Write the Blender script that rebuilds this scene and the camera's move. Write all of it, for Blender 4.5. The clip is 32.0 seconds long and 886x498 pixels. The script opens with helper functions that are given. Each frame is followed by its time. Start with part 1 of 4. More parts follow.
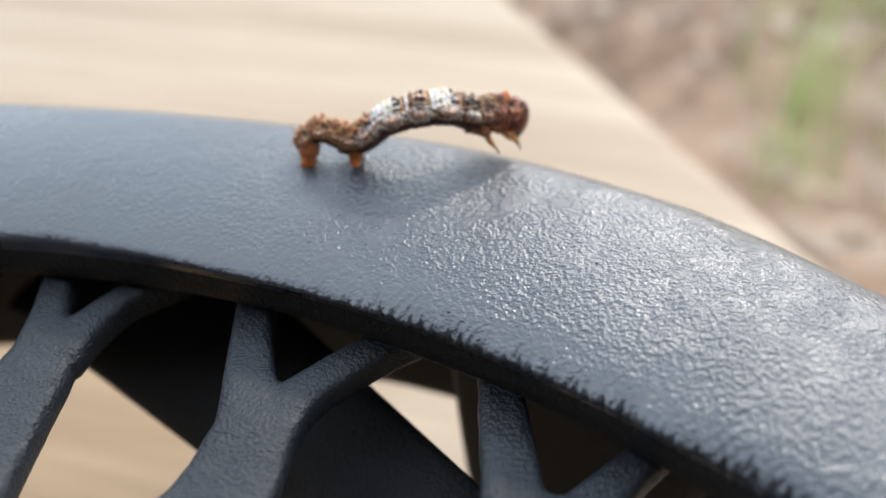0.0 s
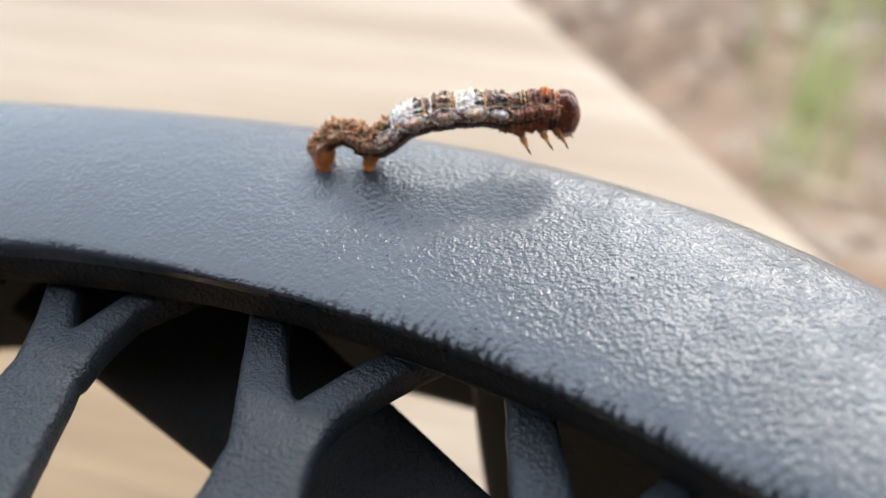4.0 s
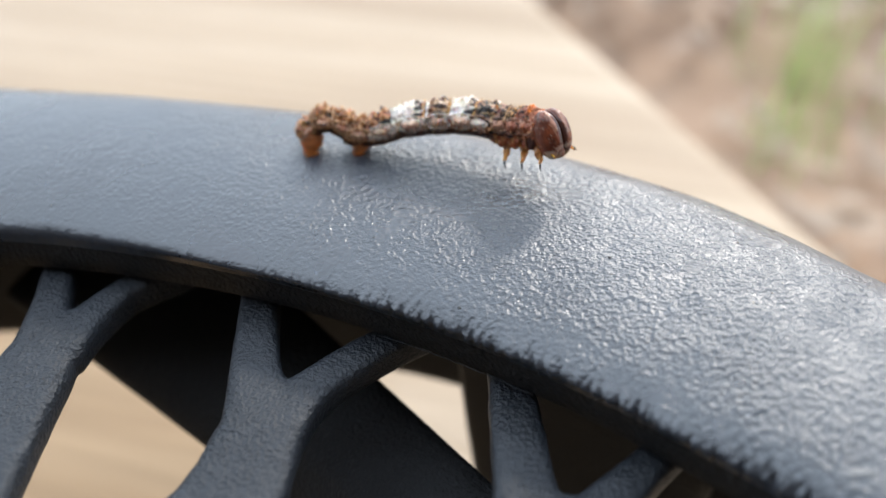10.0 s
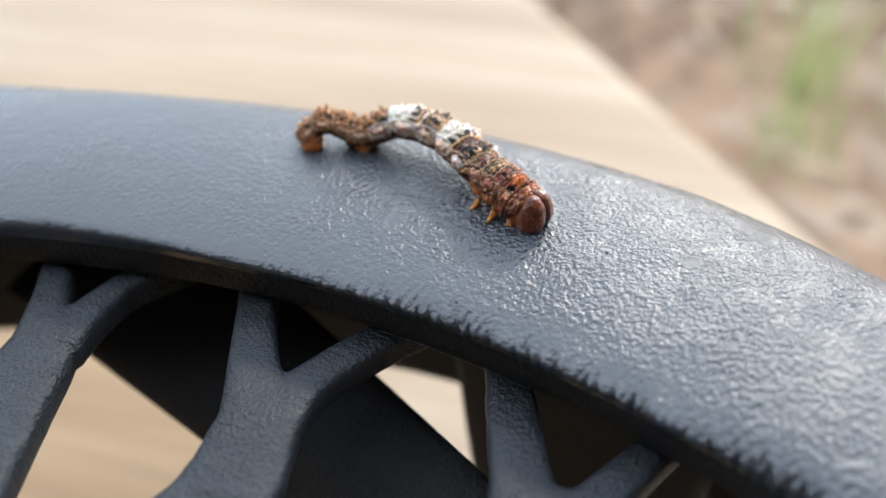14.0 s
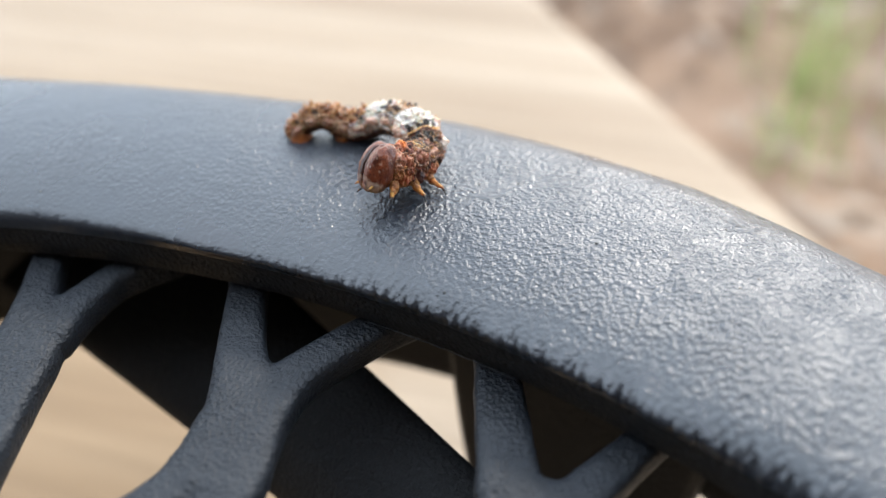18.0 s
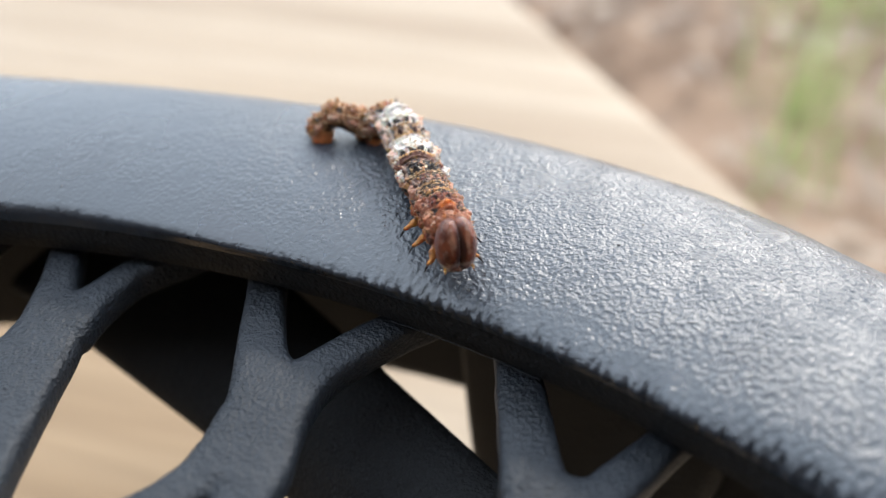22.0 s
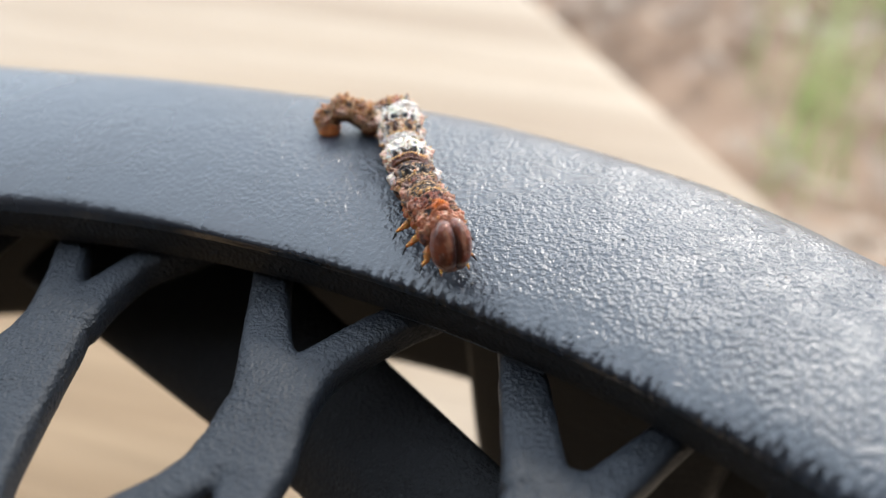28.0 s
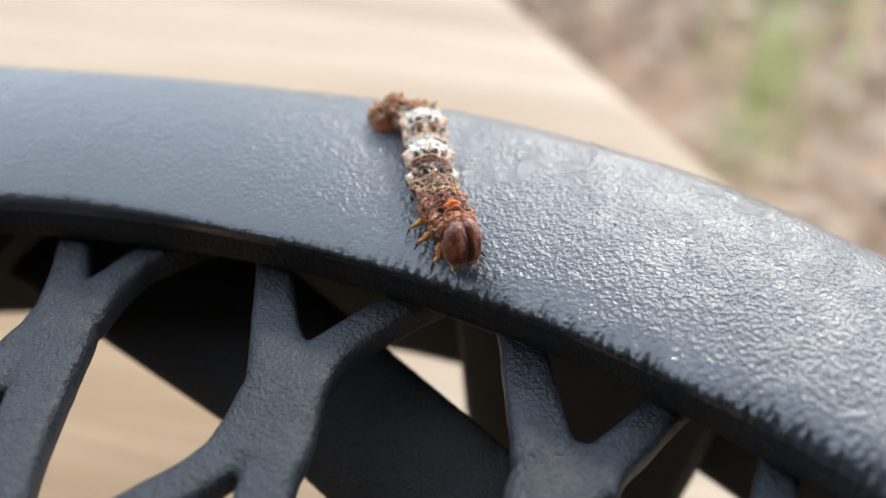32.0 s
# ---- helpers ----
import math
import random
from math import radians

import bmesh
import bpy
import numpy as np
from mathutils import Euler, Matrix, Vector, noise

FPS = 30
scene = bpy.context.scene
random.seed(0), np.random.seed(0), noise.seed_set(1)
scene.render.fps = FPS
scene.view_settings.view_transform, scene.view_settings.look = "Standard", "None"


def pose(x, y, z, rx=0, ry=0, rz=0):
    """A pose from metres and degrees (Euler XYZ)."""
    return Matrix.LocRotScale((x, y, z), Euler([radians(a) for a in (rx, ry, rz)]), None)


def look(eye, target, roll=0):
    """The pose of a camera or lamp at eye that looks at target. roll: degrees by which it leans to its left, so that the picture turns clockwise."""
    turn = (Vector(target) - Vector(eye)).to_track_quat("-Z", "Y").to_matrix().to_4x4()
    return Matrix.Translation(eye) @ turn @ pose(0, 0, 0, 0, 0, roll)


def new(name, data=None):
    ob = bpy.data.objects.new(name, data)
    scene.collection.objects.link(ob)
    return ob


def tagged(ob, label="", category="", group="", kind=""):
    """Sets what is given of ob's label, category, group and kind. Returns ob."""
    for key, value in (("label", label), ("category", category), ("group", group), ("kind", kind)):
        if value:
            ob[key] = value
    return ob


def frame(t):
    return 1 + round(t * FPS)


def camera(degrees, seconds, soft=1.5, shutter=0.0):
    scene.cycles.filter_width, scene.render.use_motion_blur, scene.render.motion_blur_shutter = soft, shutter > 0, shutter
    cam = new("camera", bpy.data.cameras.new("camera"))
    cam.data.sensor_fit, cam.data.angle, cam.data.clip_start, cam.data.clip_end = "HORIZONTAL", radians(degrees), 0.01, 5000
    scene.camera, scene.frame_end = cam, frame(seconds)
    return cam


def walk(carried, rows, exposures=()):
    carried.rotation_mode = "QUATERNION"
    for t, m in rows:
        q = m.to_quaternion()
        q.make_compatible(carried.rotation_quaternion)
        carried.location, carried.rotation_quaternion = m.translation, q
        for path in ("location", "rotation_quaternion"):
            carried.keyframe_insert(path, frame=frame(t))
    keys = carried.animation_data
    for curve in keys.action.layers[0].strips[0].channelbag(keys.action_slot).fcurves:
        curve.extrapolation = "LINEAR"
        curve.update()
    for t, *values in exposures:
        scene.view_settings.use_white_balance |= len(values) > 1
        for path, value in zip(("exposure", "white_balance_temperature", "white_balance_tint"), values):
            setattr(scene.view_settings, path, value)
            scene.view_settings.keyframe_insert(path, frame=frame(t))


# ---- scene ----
cam = camera(55, 32.0, soft=1.4)
cam.data.dof.use_dof = True
cam.data.dof.focus_distance = 0.0665
cam.data.dof.aperture_fstop = 15
walk(cam, [
    (0, pose(0.00174, -0.05755, 0.04280, 52.76, 0.17, -0.19)),
    (0.5, pose(0.00136, -0.05703, 0.04259, 52.64, 0.02, -0.15)),
    (1, pose(0.00103, -0.05664, 0.04215, 52.72, -0.11, -0.06)),
    (1.5, pose(0.00034, -0.05591, 0.04183, 52.50, -0.35, -0.17)),
    (2, pose(-0.00069, -0.05503, 0.04193, 51.71, -0.81, -0.57)),
    (2.5, pose(-0.00055, -0.05454, 0.04181, 51.25, -0.71, -0.20)),
    (3, pose(-0.00063, -0.05442, 0.04143, 51.88, -0.66, -0.15)),
    (3.5, pose(-0.00023, -0.05414, 0.04147, 52.53, -0.32, 0.11)),
    (5.5, pose(0.00004, -0.05365, 0.04182, 52.03, 0.12, 0.16)),
    (6, pose(-0.00000, -0.05359, 0.04186, 51.91, 0.18, 0.07)),
    (6.5, pose(-0.00006, -0.05352, 0.04195, 51.74, 0.25, -0.04)),
    (7, pose(0.00001, -0.05347, 0.04195, 51.66, 0.37, -0.07)),
    (7.5, pose(0.00020, -0.05382, 0.04215, 51.57, 0.38, -0.05)),
    (8, pose(0.00027, -0.05425, 0.04239, 51.44, 0.28, -0.23)),
    (8.5, pose(0.00038, -0.05479, 0.04261, 51.38, 0.19, -0.31)),
    (9, pose(0.00054, -0.05503, 0.04290, 51.15, 0.15, -0.40)),
    (9.5, pose(0.00041, -0.05535, 0.04308, 51.07, 0.00, -0.57)),
    (10, pose(0.00052, -0.05550, 0.04320, 50.99, -0.09, -0.51)),
    (10.5, pose(0.00052, -0.05569, 0.04324, 50.99, -0.09, -0.55)),
    (11, pose(0.00048, -0.05563, 0.04334, 50.85, -0.14, -0.55)),
    (11.5, pose(0.00060, -0.05574, 0.04318, 50.98, -0.04, -0.51)),
    (12, pose(0.00054, -0.05573, 0.04322, 50.90, -0.15, -0.48)),
    (12.5, pose(0.00057, -0.05577, 0.04317, 50.93, -0.09, -0.50)),
    (13, pose(0.00074, -0.05574, 0.04306, 50.95, 0.01, -0.40)),
    (13.5, pose(0.00067, -0.05598, 0.04283, 51.21, -0.10, -0.46)),
    (14, pose(0.00096, -0.05605, 0.04281, 51.20, -0.03, -0.28)),
    (14.5, pose(0.00132, -0.05610, 0.04255, 51.36, 0.09, -0.18)),
    (16.5, pose(0.00190, -0.05615, 0.04206, 51.37, 0.00, -0.09)),
    (17, pose(0.00196, -0.05617, 0.04220, 51.21, -0.03, -0.10)),
    (17.5, pose(0.00217, -0.05628, 0.04210, 51.26, 0.05, 0.04)),
    (18, pose(0.00220, -0.05621, 0.04203, 51.19, 0.07, 0.04)),
    (18.5, pose(0.00215, -0.05622, 0.04194, 51.17, 0.06, 0.09)),
    (19, pose(0.00214, -0.05612, 0.04192, 51.06, 0.10, 0.16)),
    (19.5, pose(0.00205, -0.05629, 0.04167, 51.27, 0.02, 0.29)),
    (20, pose(0.00054, -0.05690, 0.04141, 51.78, -0.83, -0.43)),
    (20.5, pose(0.00000, -0.05736, 0.04117, 52.20, -1.08, -0.33)),
    (21, pose(-0.00063, -0.05762, 0.04099, 52.50, -1.27, -0.34)),
    (21.5, pose(-0.00039, -0.05764, 0.04069, 52.78, -1.14, 0.06)),
    (22, pose(-0.00030, -0.05762, 0.04062, 52.83, -1.08, 0.13)),
    (22.5, pose(-0.00069, -0.05776, 0.04053, 53.00, -1.46, -0.00)),
    (23, pose(-0.00055, -0.05756, 0.04065, 52.78, -1.30, 0.02)),
    (23.5, pose(-0.00039, -0.05751, 0.04064, 52.76, -1.22, 0.14)),
    (24, pose(-0.00059, -0.05748, 0.04076, 52.66, -1.29, -0.02)),
    (24.5, pose(-0.00070, -0.05750, 0.04085, 52.61, -1.38, -0.07)),
    (25, pose(-0.00041, -0.05740, 0.04069, 52.65, -1.26, 0.15)),
    (25.5, pose(-0.00034, -0.05739, 0.04080, 52.52, -1.19, 0.15)),
    (27.5, pose(0.00006, -0.05739, 0.04083, 52.21, -0.84, 0.55)),
    (28, pose(0.00014, -0.05760, 0.04076, 52.28, -0.88, 0.83)),
    (28.5, pose(0.00001, -0.05752, 0.04078, 52.15, -0.80, 0.71)),
    (29, pose(0.00000, -0.05755, 0.04082, 52.08, -0.79, 0.77)),
    (29.5, pose(0.00021, -0.05750, 0.04065, 52.05, -0.60, 0.99)),
    (30, pose(0.00014, -0.05748, 0.04068, 51.97, -0.55, 0.95)),
    (30.5, pose(0.00025, -0.05757, 0.04058, 52.03, -0.44, 1.09)),
    (31, pose(-0.00030, -0.05742, 0.04049, 51.90, -0.74, 0.86)),
    (31.5, pose(-0.00089, -0.05738, 0.04031, 51.97, -0.99, 0.60)),
    (32, pose(-0.00357, -0.05977, 0.04241, 51.56, -1.66, -2.35)),
], [(0, 0.19), (1, 0.17), (2, 0.14), (3, 0.23), (6, 0.27), (12, 0.26), (22, 0.27), (32, 0.25)])

# ---- light ----
SUN = Vector((0.376, 0.738, 0.57)).normalized()
world = bpy.data.worlds.new("world")
scene.world = world
world.use_nodes = True
sky = world.node_tree.nodes.new("ShaderNodeTexSky")
sky.sky_type, sky.sun_disc = "NISHITA", False
sky.sun_elevation = math.asin(SUN.z)
sky.sun_rotation = math.atan2(SUN.x, SUN.y)
sky.air_density, sky.dust_density = 1.0, 1.6
back = world.node_tree.nodes["Background"]
back.inputs["Strength"].default_value = 0.07
world.node_tree.links.new(sky.outputs["Color"], back.inputs["Color"])
# thin, even high cloud over the blue
haze = world.node_tree.nodes.new("ShaderNodeBackground")
haze.inputs["Color"].default_value, haze.inputs["Strength"].default_value = (0.84, 0.95, 1.07, 1), 1.9
both_skies = world.node_tree.nodes.new("ShaderNodeAddShader")
world.node_tree.links.new(back.outputs[0], both_skies.inputs[0])
world.node_tree.links.new(haze.outputs[0], both_skies.inputs[1])
world.node_tree.links.new(both_skies.outputs[0], world.node_tree.nodes["World Output"].inputs["Surface"])
sun = new("sun", bpy.data.lights.new("sun", "SUN"))
sun.data.energy, sun.data.angle, sun.data.color = 1.72, radians(6), (1.0, 0.93, 0.83)
sun.matrix_world = look(SUN * 5, (0, 0, 0))


# ---- materials ----
def material(name, rough=0.5, metal=0.0):
    m = bpy.data.materials.new(name)
    m.use_nodes = True
    b = m.node_tree.nodes["Principled BSDF"]
    b.inputs["Roughness"].default_value, b.inputs["Metallic"].default_value = rough, metal
    return m, m.node_tree.nodes, m.node_tree.links, b


def coords(n, l, scale=(1, 1, 1), turn=0.0):
    """Object space, turned about z and then stretched."""
    vec = n.new("ShaderNodeTexCoord").outputs["Object"]
    for key, value in (("Rotation", (0, 0, turn)), ("Scale", scale)):
        mp = n.new("ShaderNodeMapping")
        mp.inputs[key].default_value = value
        l.new(vec, mp.inputs["Vector"])
        vec = mp.outputs["Vector"]
    return vec


def fuzz(n, l, vec, scale, detail=4.0, rough=0.55):
    t = n.new("ShaderNodeTexNoise")
    t.inputs["Scale"].default_value, t.inputs["Detail"].default_value, t.inputs["Roughness"].default_value = scale, detail, rough
    l.new(vec, t.inputs["Vector"])
    return t.outputs["Fac"]


def ramp(n, l, fac, *stops):
    r = n.new("ShaderNodeValToRGB")
    e = r.color_ramp.elements
    while len(e) < len(stops):
        e.new(0.5)
    for s, (p, c) in zip(e, stops):
        s.position, s.color = p, (*c, 1)
    l.new(fac, r.inputs["Fac"])
    return r.outputs["Color"]


def blend(n, l, mode, fac, a, b):
    m = n.new("ShaderNodeMix")
    m.data_type, m.blend_type = "RGBA", mode
    for sock, v in ((m.inputs[0], fac), (m.inputs[6], a), (m.inputs[7], b)):
        if isinstance(v, (int, float)):
            sock.default_value = v
        elif isinstance(v, tuple):
            sock.default_value = (*v, 1)
        else:
            l.new(v, sock)
    return m.outputs[2]


def bump(n, l, b, height, distance, strength=1.0, under=None):
    k = n.new("ShaderNodeBump")
    k.inputs["Strength"].default_value, k.inputs["Distance"].default_value = strength, distance
    l.new(height, k.inputs["Height"])
    if under:
        l.new(under, k.inputs["Normal"])
    l.new(k.outputs["Normal"], b.inputs["Normal"])
    return k.outputs["Normal"]


def plastic_material(name, tone, rough, ior=1.75, grain=2300, worn=False):
    """Dark grey moulded plastic with a pebbled skin and a little dust."""
    m, n, l, b = material(name, rough)
    v = coords(n, l)
    wear = fuzz(n, l, v, 90, 5)
    speck = fuzz(n, l, v, 1500, 2)
    base = ramp(n, l, wear, (0.3, tuple(0.8 * c for c in tone)), (0.7, tuple(1.2 * c for c in tone)))
    dust = ramp(n, l, speck, (0.66, (0, 0, 0)), (0.78, (1, 1, 1)))
    l.new(blend(n, l, "MIX", dust, base, tuple(2.0 * c for c in tone)), b.inputs["Base Color"])
    rr = ramp(n, l, wear, (0.3, (rough - 0.05,) * 3), (0.75, (rough + 0.07,) * 3))
    l.new(rr, b.inputs["Roughness"])
    b.inputs["IOR"].default_value = ior
    # finely pebbled, coarser in patches, worn smooth beside the inner edge
    vo = n.new("ShaderNodeTexVoronoi")
    vo.feature, vo.inputs["Scale"].default_value = "F1", grain
    warp = n.new("ShaderNodeVectorMath")
    wn = n.new("ShaderNodeTexNoise")
    wn.inputs["Scale"].default_value = 2600
    l.new(v, wn.inputs["Vector"])
    sc = n.new("ShaderNodeVectorMath")
    sc.operation = "SCALE"
    sc.inputs["Scale"].default_value = 0.00022
    l.new(wn.outputs["Color"], sc.inputs[0])
    warp.operation = "ADD"
    l.new(v, warp.inputs[0])
    l.new(sc.outputs[0], warp.inputs[1])
    l.new(warp.outputs[0], vo.inputs["Vector"])
    patch = ramp(n, l, fuzz(n, l, v, 260, 3), (0.35, (0.6, 0.6, 0.6)), (0.62, (1, 1, 1)))
    pebble = blend(n, l, "MULTIPLY", 1.0, vo.outputs["Distance"], patch)
    grit = blend(n, l, "MULTIPLY", 1.0, fuzz(n, l, v, grain * 1.75, 2, 0.5), patch)
    if worn:
        off, long_ = n.new("ShaderNodeVectorMath"), n.new("ShaderNodeVectorMath")
        off.operation, long_.operation = "SUBTRACT", "LENGTH"
        flat = n.new("ShaderNodeVectorMath")
        flat.operation = "MULTIPLY"
        flat.inputs[1].default_value = (1, 1, 0)
        l.new(v, flat.inputs[0])
        l.new(flat.outputs[0], off.inputs[0])
        off.inputs[1].default_value = (CX * MM, CY * MM, 0)
        l.new(off.outputs[0], long_.inputs[0])
        span = n.new("ShaderNodeMapRange")
        span.inputs["From Min"].default_value, span.inputs["From Max"].default_value = 0.0985, 0.1035
        span.inputs["To Min"].default_value = 0.45
        l.new(long_.outputs["Value"], span.inputs["Value"])
        axes, side = n.new("ShaderNodeSeparateXYZ"), n.new("ShaderNodeMapRange")
        l.new(v, axes.inputs[0])
        side.inputs["From Min"].default_value, side.inputs["From Max"].default_value = -0.032, 0.006
        side.inputs["To Min"].default_value = 0.5
        l.new(axes.outputs["X"], side.inputs["Value"])
        pebble = blend(n, l, "MULTIPLY", 1.0, pebble, side.outputs["Result"])
        grit = blend(n, l, "MULTIPLY", 1.0, grit, side.outputs["Result"])
        pebble = blend(n, l, "MULTIPLY", 1.0, pebble, span.outputs["Result"])
        grit = blend(n, l, "MULTIPLY", 1.0, grit, span.outputs["Result"])
    first = bump(n, l, b, pebble, 0.0002, 0.65)
    bump(n, l, b, grit, 0.00023, 0.9, first)
    return m


def wood_material():
    """Pale planed softwood, weathered, with soft grain bands."""
    m, n, l, b = material("pale_wood", 0.6)
    v = coords(n, l, (3.6, 44.0, 44.0), radians(14))
    v2 = coords(n, l, (16.0, 330.0, 330.0), radians(14))
    broad = fuzz(n, l, v, 1.0, 3, 0.5)
    fine = fuzz(n, l, v2, 1.0, 4, 0.6)
    a = ramp(n, l, broad, (0.28, (0.310, 0.214, 0.134)), (0.46, (0.418, 0.309, 0.207)), (0.70, (0.482, 0.373, 0.268)))
    g = ramp(n, l, fine, (0.3, (0.78, 0.76, 0.73)), (0.6, (1, 1, 1)))
    # one old brown stain on the top
    tc, off, far_, near_ = n.new("ShaderNodeTexCoord"), n.new("ShaderNodeVectorMath"), n.new("ShaderNodeVectorMath"), n.new("ShaderNodeMath")
    off.operation, far_.operation, near_.operation = "SUBTRACT", "LENGTH", "MULTIPLY_ADD"
    off.inputs[1].default_value = (-0.075, -0.085, 0.235)
    l.new(tc.outputs["Object"], off.inputs[0])
    l.new(off.outputs[0], far_.inputs[0])
    l.new(fuzz(n, l, tc.outputs["Object"], 28, 4), near_.inputs[0])
    near_.inputs[1].default_value = 0.035
    l.new(far_.outputs["Value"], near_.inputs[2])
    stain = ramp(n, l, near_.outputs[0], (0.066, (1, 1, 1)), (0.094, (0, 0, 0)))
    planed = blend(n, l, "MULTIPLY", 1.0, a, g)
    l.new(blend(n, l, "MIX", stain, planed, blend(n, l, "MULTIPLY", 1.0, planed, (0.80, 0.70, 0.55))), b.inputs["Base Color"])
    bump(n, l, b, fine, 0.0006, 0.5)
    return m


def timber_material():
    m, n, l, b = material("sky_block_boards", 0.8)
    v = coords(n, l, (1.5, 20, 20))
    l.new(ramp(n, l, fuzz(n, l, v, 2.0, 4), (0.3, (0.035, 0.026, 0.020)), (0.7, (0.075, 0.057, 0.044))), b.inputs["Base Color"])
    return m


def soil_material():
    m, n, l, b = material("leaf_litter_soil", 0.9)
    v = coords(n, l)
    a = ramp(n, l, fuzz(n, l, v, 14, 6, 0.65), (0.26, (0.33, 0.215, 0.145)), (0.5, (0.45, 0.315, 0.225)), (0.74, (0.53, 0.395, 0.29)))
    c = ramp(n, l, fuzz(n, l, v, 2.2, 3), (0.35, (0.7, 0.66, 0.62)), (0.7, (1.1, 1.08, 1.05)))
    l.new(blend(n, l, "MULTIPLY", 1.0, a, c), b.inputs["Base Color"])
    bump(n, l, b, fuzz(n, l, v, 40, 5), 0.006, 0.6)
    return m


def leaf_material(name, low, high, rough=0.6, through_=0.25):
    m, n, l, b = material(name, rough)
    info = n.new("ShaderNodeNewGeometry")
    a = ramp(n, l, info.outputs["Random Per Island"], (0.0, low), (1.0, high))
    v = coords(n, l)
    c = ramp(n, l, fuzz(n, l, v, 120, 3), (0.3, (0.75, 0.75, 0.75)), (0.7, (1.1, 1.1, 1.1)))
    tone = blend(n, l, "MULTIPLY", 1.0, a, c)
    l.new(tone, b.inputs["Base Color"])
    thin, both = n.new("ShaderNodeBsdfTranslucent"), n.new("ShaderNodeMixShader")
    l.new(tone, thin.inputs["Color"])
    both.inputs[0].default_value = through_
    l.new(b.outputs[0], both.inputs[1])
    l.new(thin.outputs[0], both.inputs[2])
    l.new(both.outputs[0], n["Material Output"].inputs["Surface"])
    return m


def skin_material(name, rough, coat=0.0, relief=1.0):
    """Insect skin: its markings come with the mesh, fine mottling and wrinkles from noise."""
    m, n, l, b = material(name, rough)
    at = n.new("ShaderNodeVertexColor")
    at.layer_name = "marking"
    v = coords(n, l)
    mott = ramp(n, l, fuzz(n, l, v, 2600, 4, 0.7), (0.36, (0.62, 0.54, 0.5)), (0.50, (1, 1, 1)), (0.70, (1.2, 1.15, 1.08)))
    l.new(blend(n, l, "MULTIPLY", 0.45, at.outputs["Color"], mott), b.inputs["Base Color"])
    b.inputs["Specular IOR Level"].default_value = 0.25
    b.inputs["Coat Weight"].default_value = coat
    b.inputs["Coat Roughness"].default_value = 0.1
    b.inputs["Subsurface Weight"].default_value = 0.4
    b.inputs["Subsurface Radius"].default_value = (0.0007, 0.00035, 0.00018)
    b.inputs["Subsurface Scale"].default_value = 1.0
    bump(n, l, b, fuzz(n, l, v, 4600, 3, 0.65), 0.00022 * relief, 0.9)
    return m


MM = 0.001
CX, CY = -45.5, -96.8
PLASTIC = plastic_material("dark_grey_plastic", (0.022, 0.029, 0.041), 0.285, 1.82, 1980, True)
MATT = plastic_material("matt_dark_grey_plastic", (0.0175, 0.0215, 0.0280), 0.48, 1.45, 2400)
# darker plastic for inner wall, underside, brace and legs: their shade as colour
SHADE_PLASTIC = plastic_material("shade_darkened_plastic", (0.0165, 0.0172, 0.0188), 0.6, 1.33)
DUST = plastic_material("pale_dust", (0.30, 0.26, 0.21), 0.8, 1.4)
GRIT = plastic_material("black_grit", (0.006, 0.006, 0.006), 0.7)
WOOD, SOIL, TIMBER = wood_material(), soil_material(), timber_material()
SKIN = skin_material("caterpillar_skin", 0.52, 0.24)
SHELL = skin_material("caterpillar_head_shell", 0.3, 0.5, 0.3)
DRY = leaf_material("dry_leaf", (0.28, 0.185, 0.125), (0.52, 0.41, 0.31))
GREEN = leaf_material("fresh_grass", (0.33, 0.43, 0.15), (0.54, 0.60, 0.30), 0.5, 0.5)


def mesh_of(name, verts, faces, mats, smooth=True):
    me = bpy.data.meshes.new(name)
    me.from_pydata(verts, [], faces)
    for m in mats:
        me.materials.append(m)
    if smooth:
        me.shade_smooth()
    me.update()
    return me


def part(name, me, parent, label=""):
    ob = new(name, me)
    ob.parent = parent
    return tagged(ob, label)


def grid_faces(rows, cols, wrap=True, start=0):
    out = []
    for i in range(rows - 1):
        for j in range(cols if wrap else cols - 1):
            k = (j + 1) % cols
            out.append((start + i * cols + j, start + i * cols + k, start + (i + 1) * cols + k, start + (i + 1) * cols + j))
    return out


# ---- the ground ----
def build_ground():
    verts, faces = [], []
    steps = [-900, -200, -40, -8] + [-2 + 0.1 * i for i in range(41)] + [8, 40, 200, 900]
    for y in steps:
        for x in steps:
            near = max(abs(x), abs(y)) < 3
            verts.append((x, y, -0.30 + (0.03 * noise.noise((x * 3, y * 3, 0)) if near else 0)))
    faces = grid_faces(len(steps), len(steps), False)
    tagged(new("ground", mesh_of("ground", verts, faces, [SOIL])), "bare brown soil strewn with dry leaf litter", "ground", kind="structure")


def build_wall():
    """An unseen timber wall, added on the south side to block the sky."""
    bm = bmesh.new()
    for i in range(20):
        made = bmesh.ops.create_cube(bm, size=1)["verts"]
        bmesh.ops.transform(bm, matrix=Matrix.Translation((0, -0.75, -0.25 + 0.125 * i)) @ Matrix.Diagonal((7, 0.05, 0.121, 1)), verts=made)
    me = bpy.data.meshes.new("sky_block_wall")
    bm.to_mesh(me)
    bm.free()
    me.materials.append(TIMBER)
    tagged(new("sky_block_wall", me), "unseen brown timber board wall added to block the sky", "wall", kind="structure")


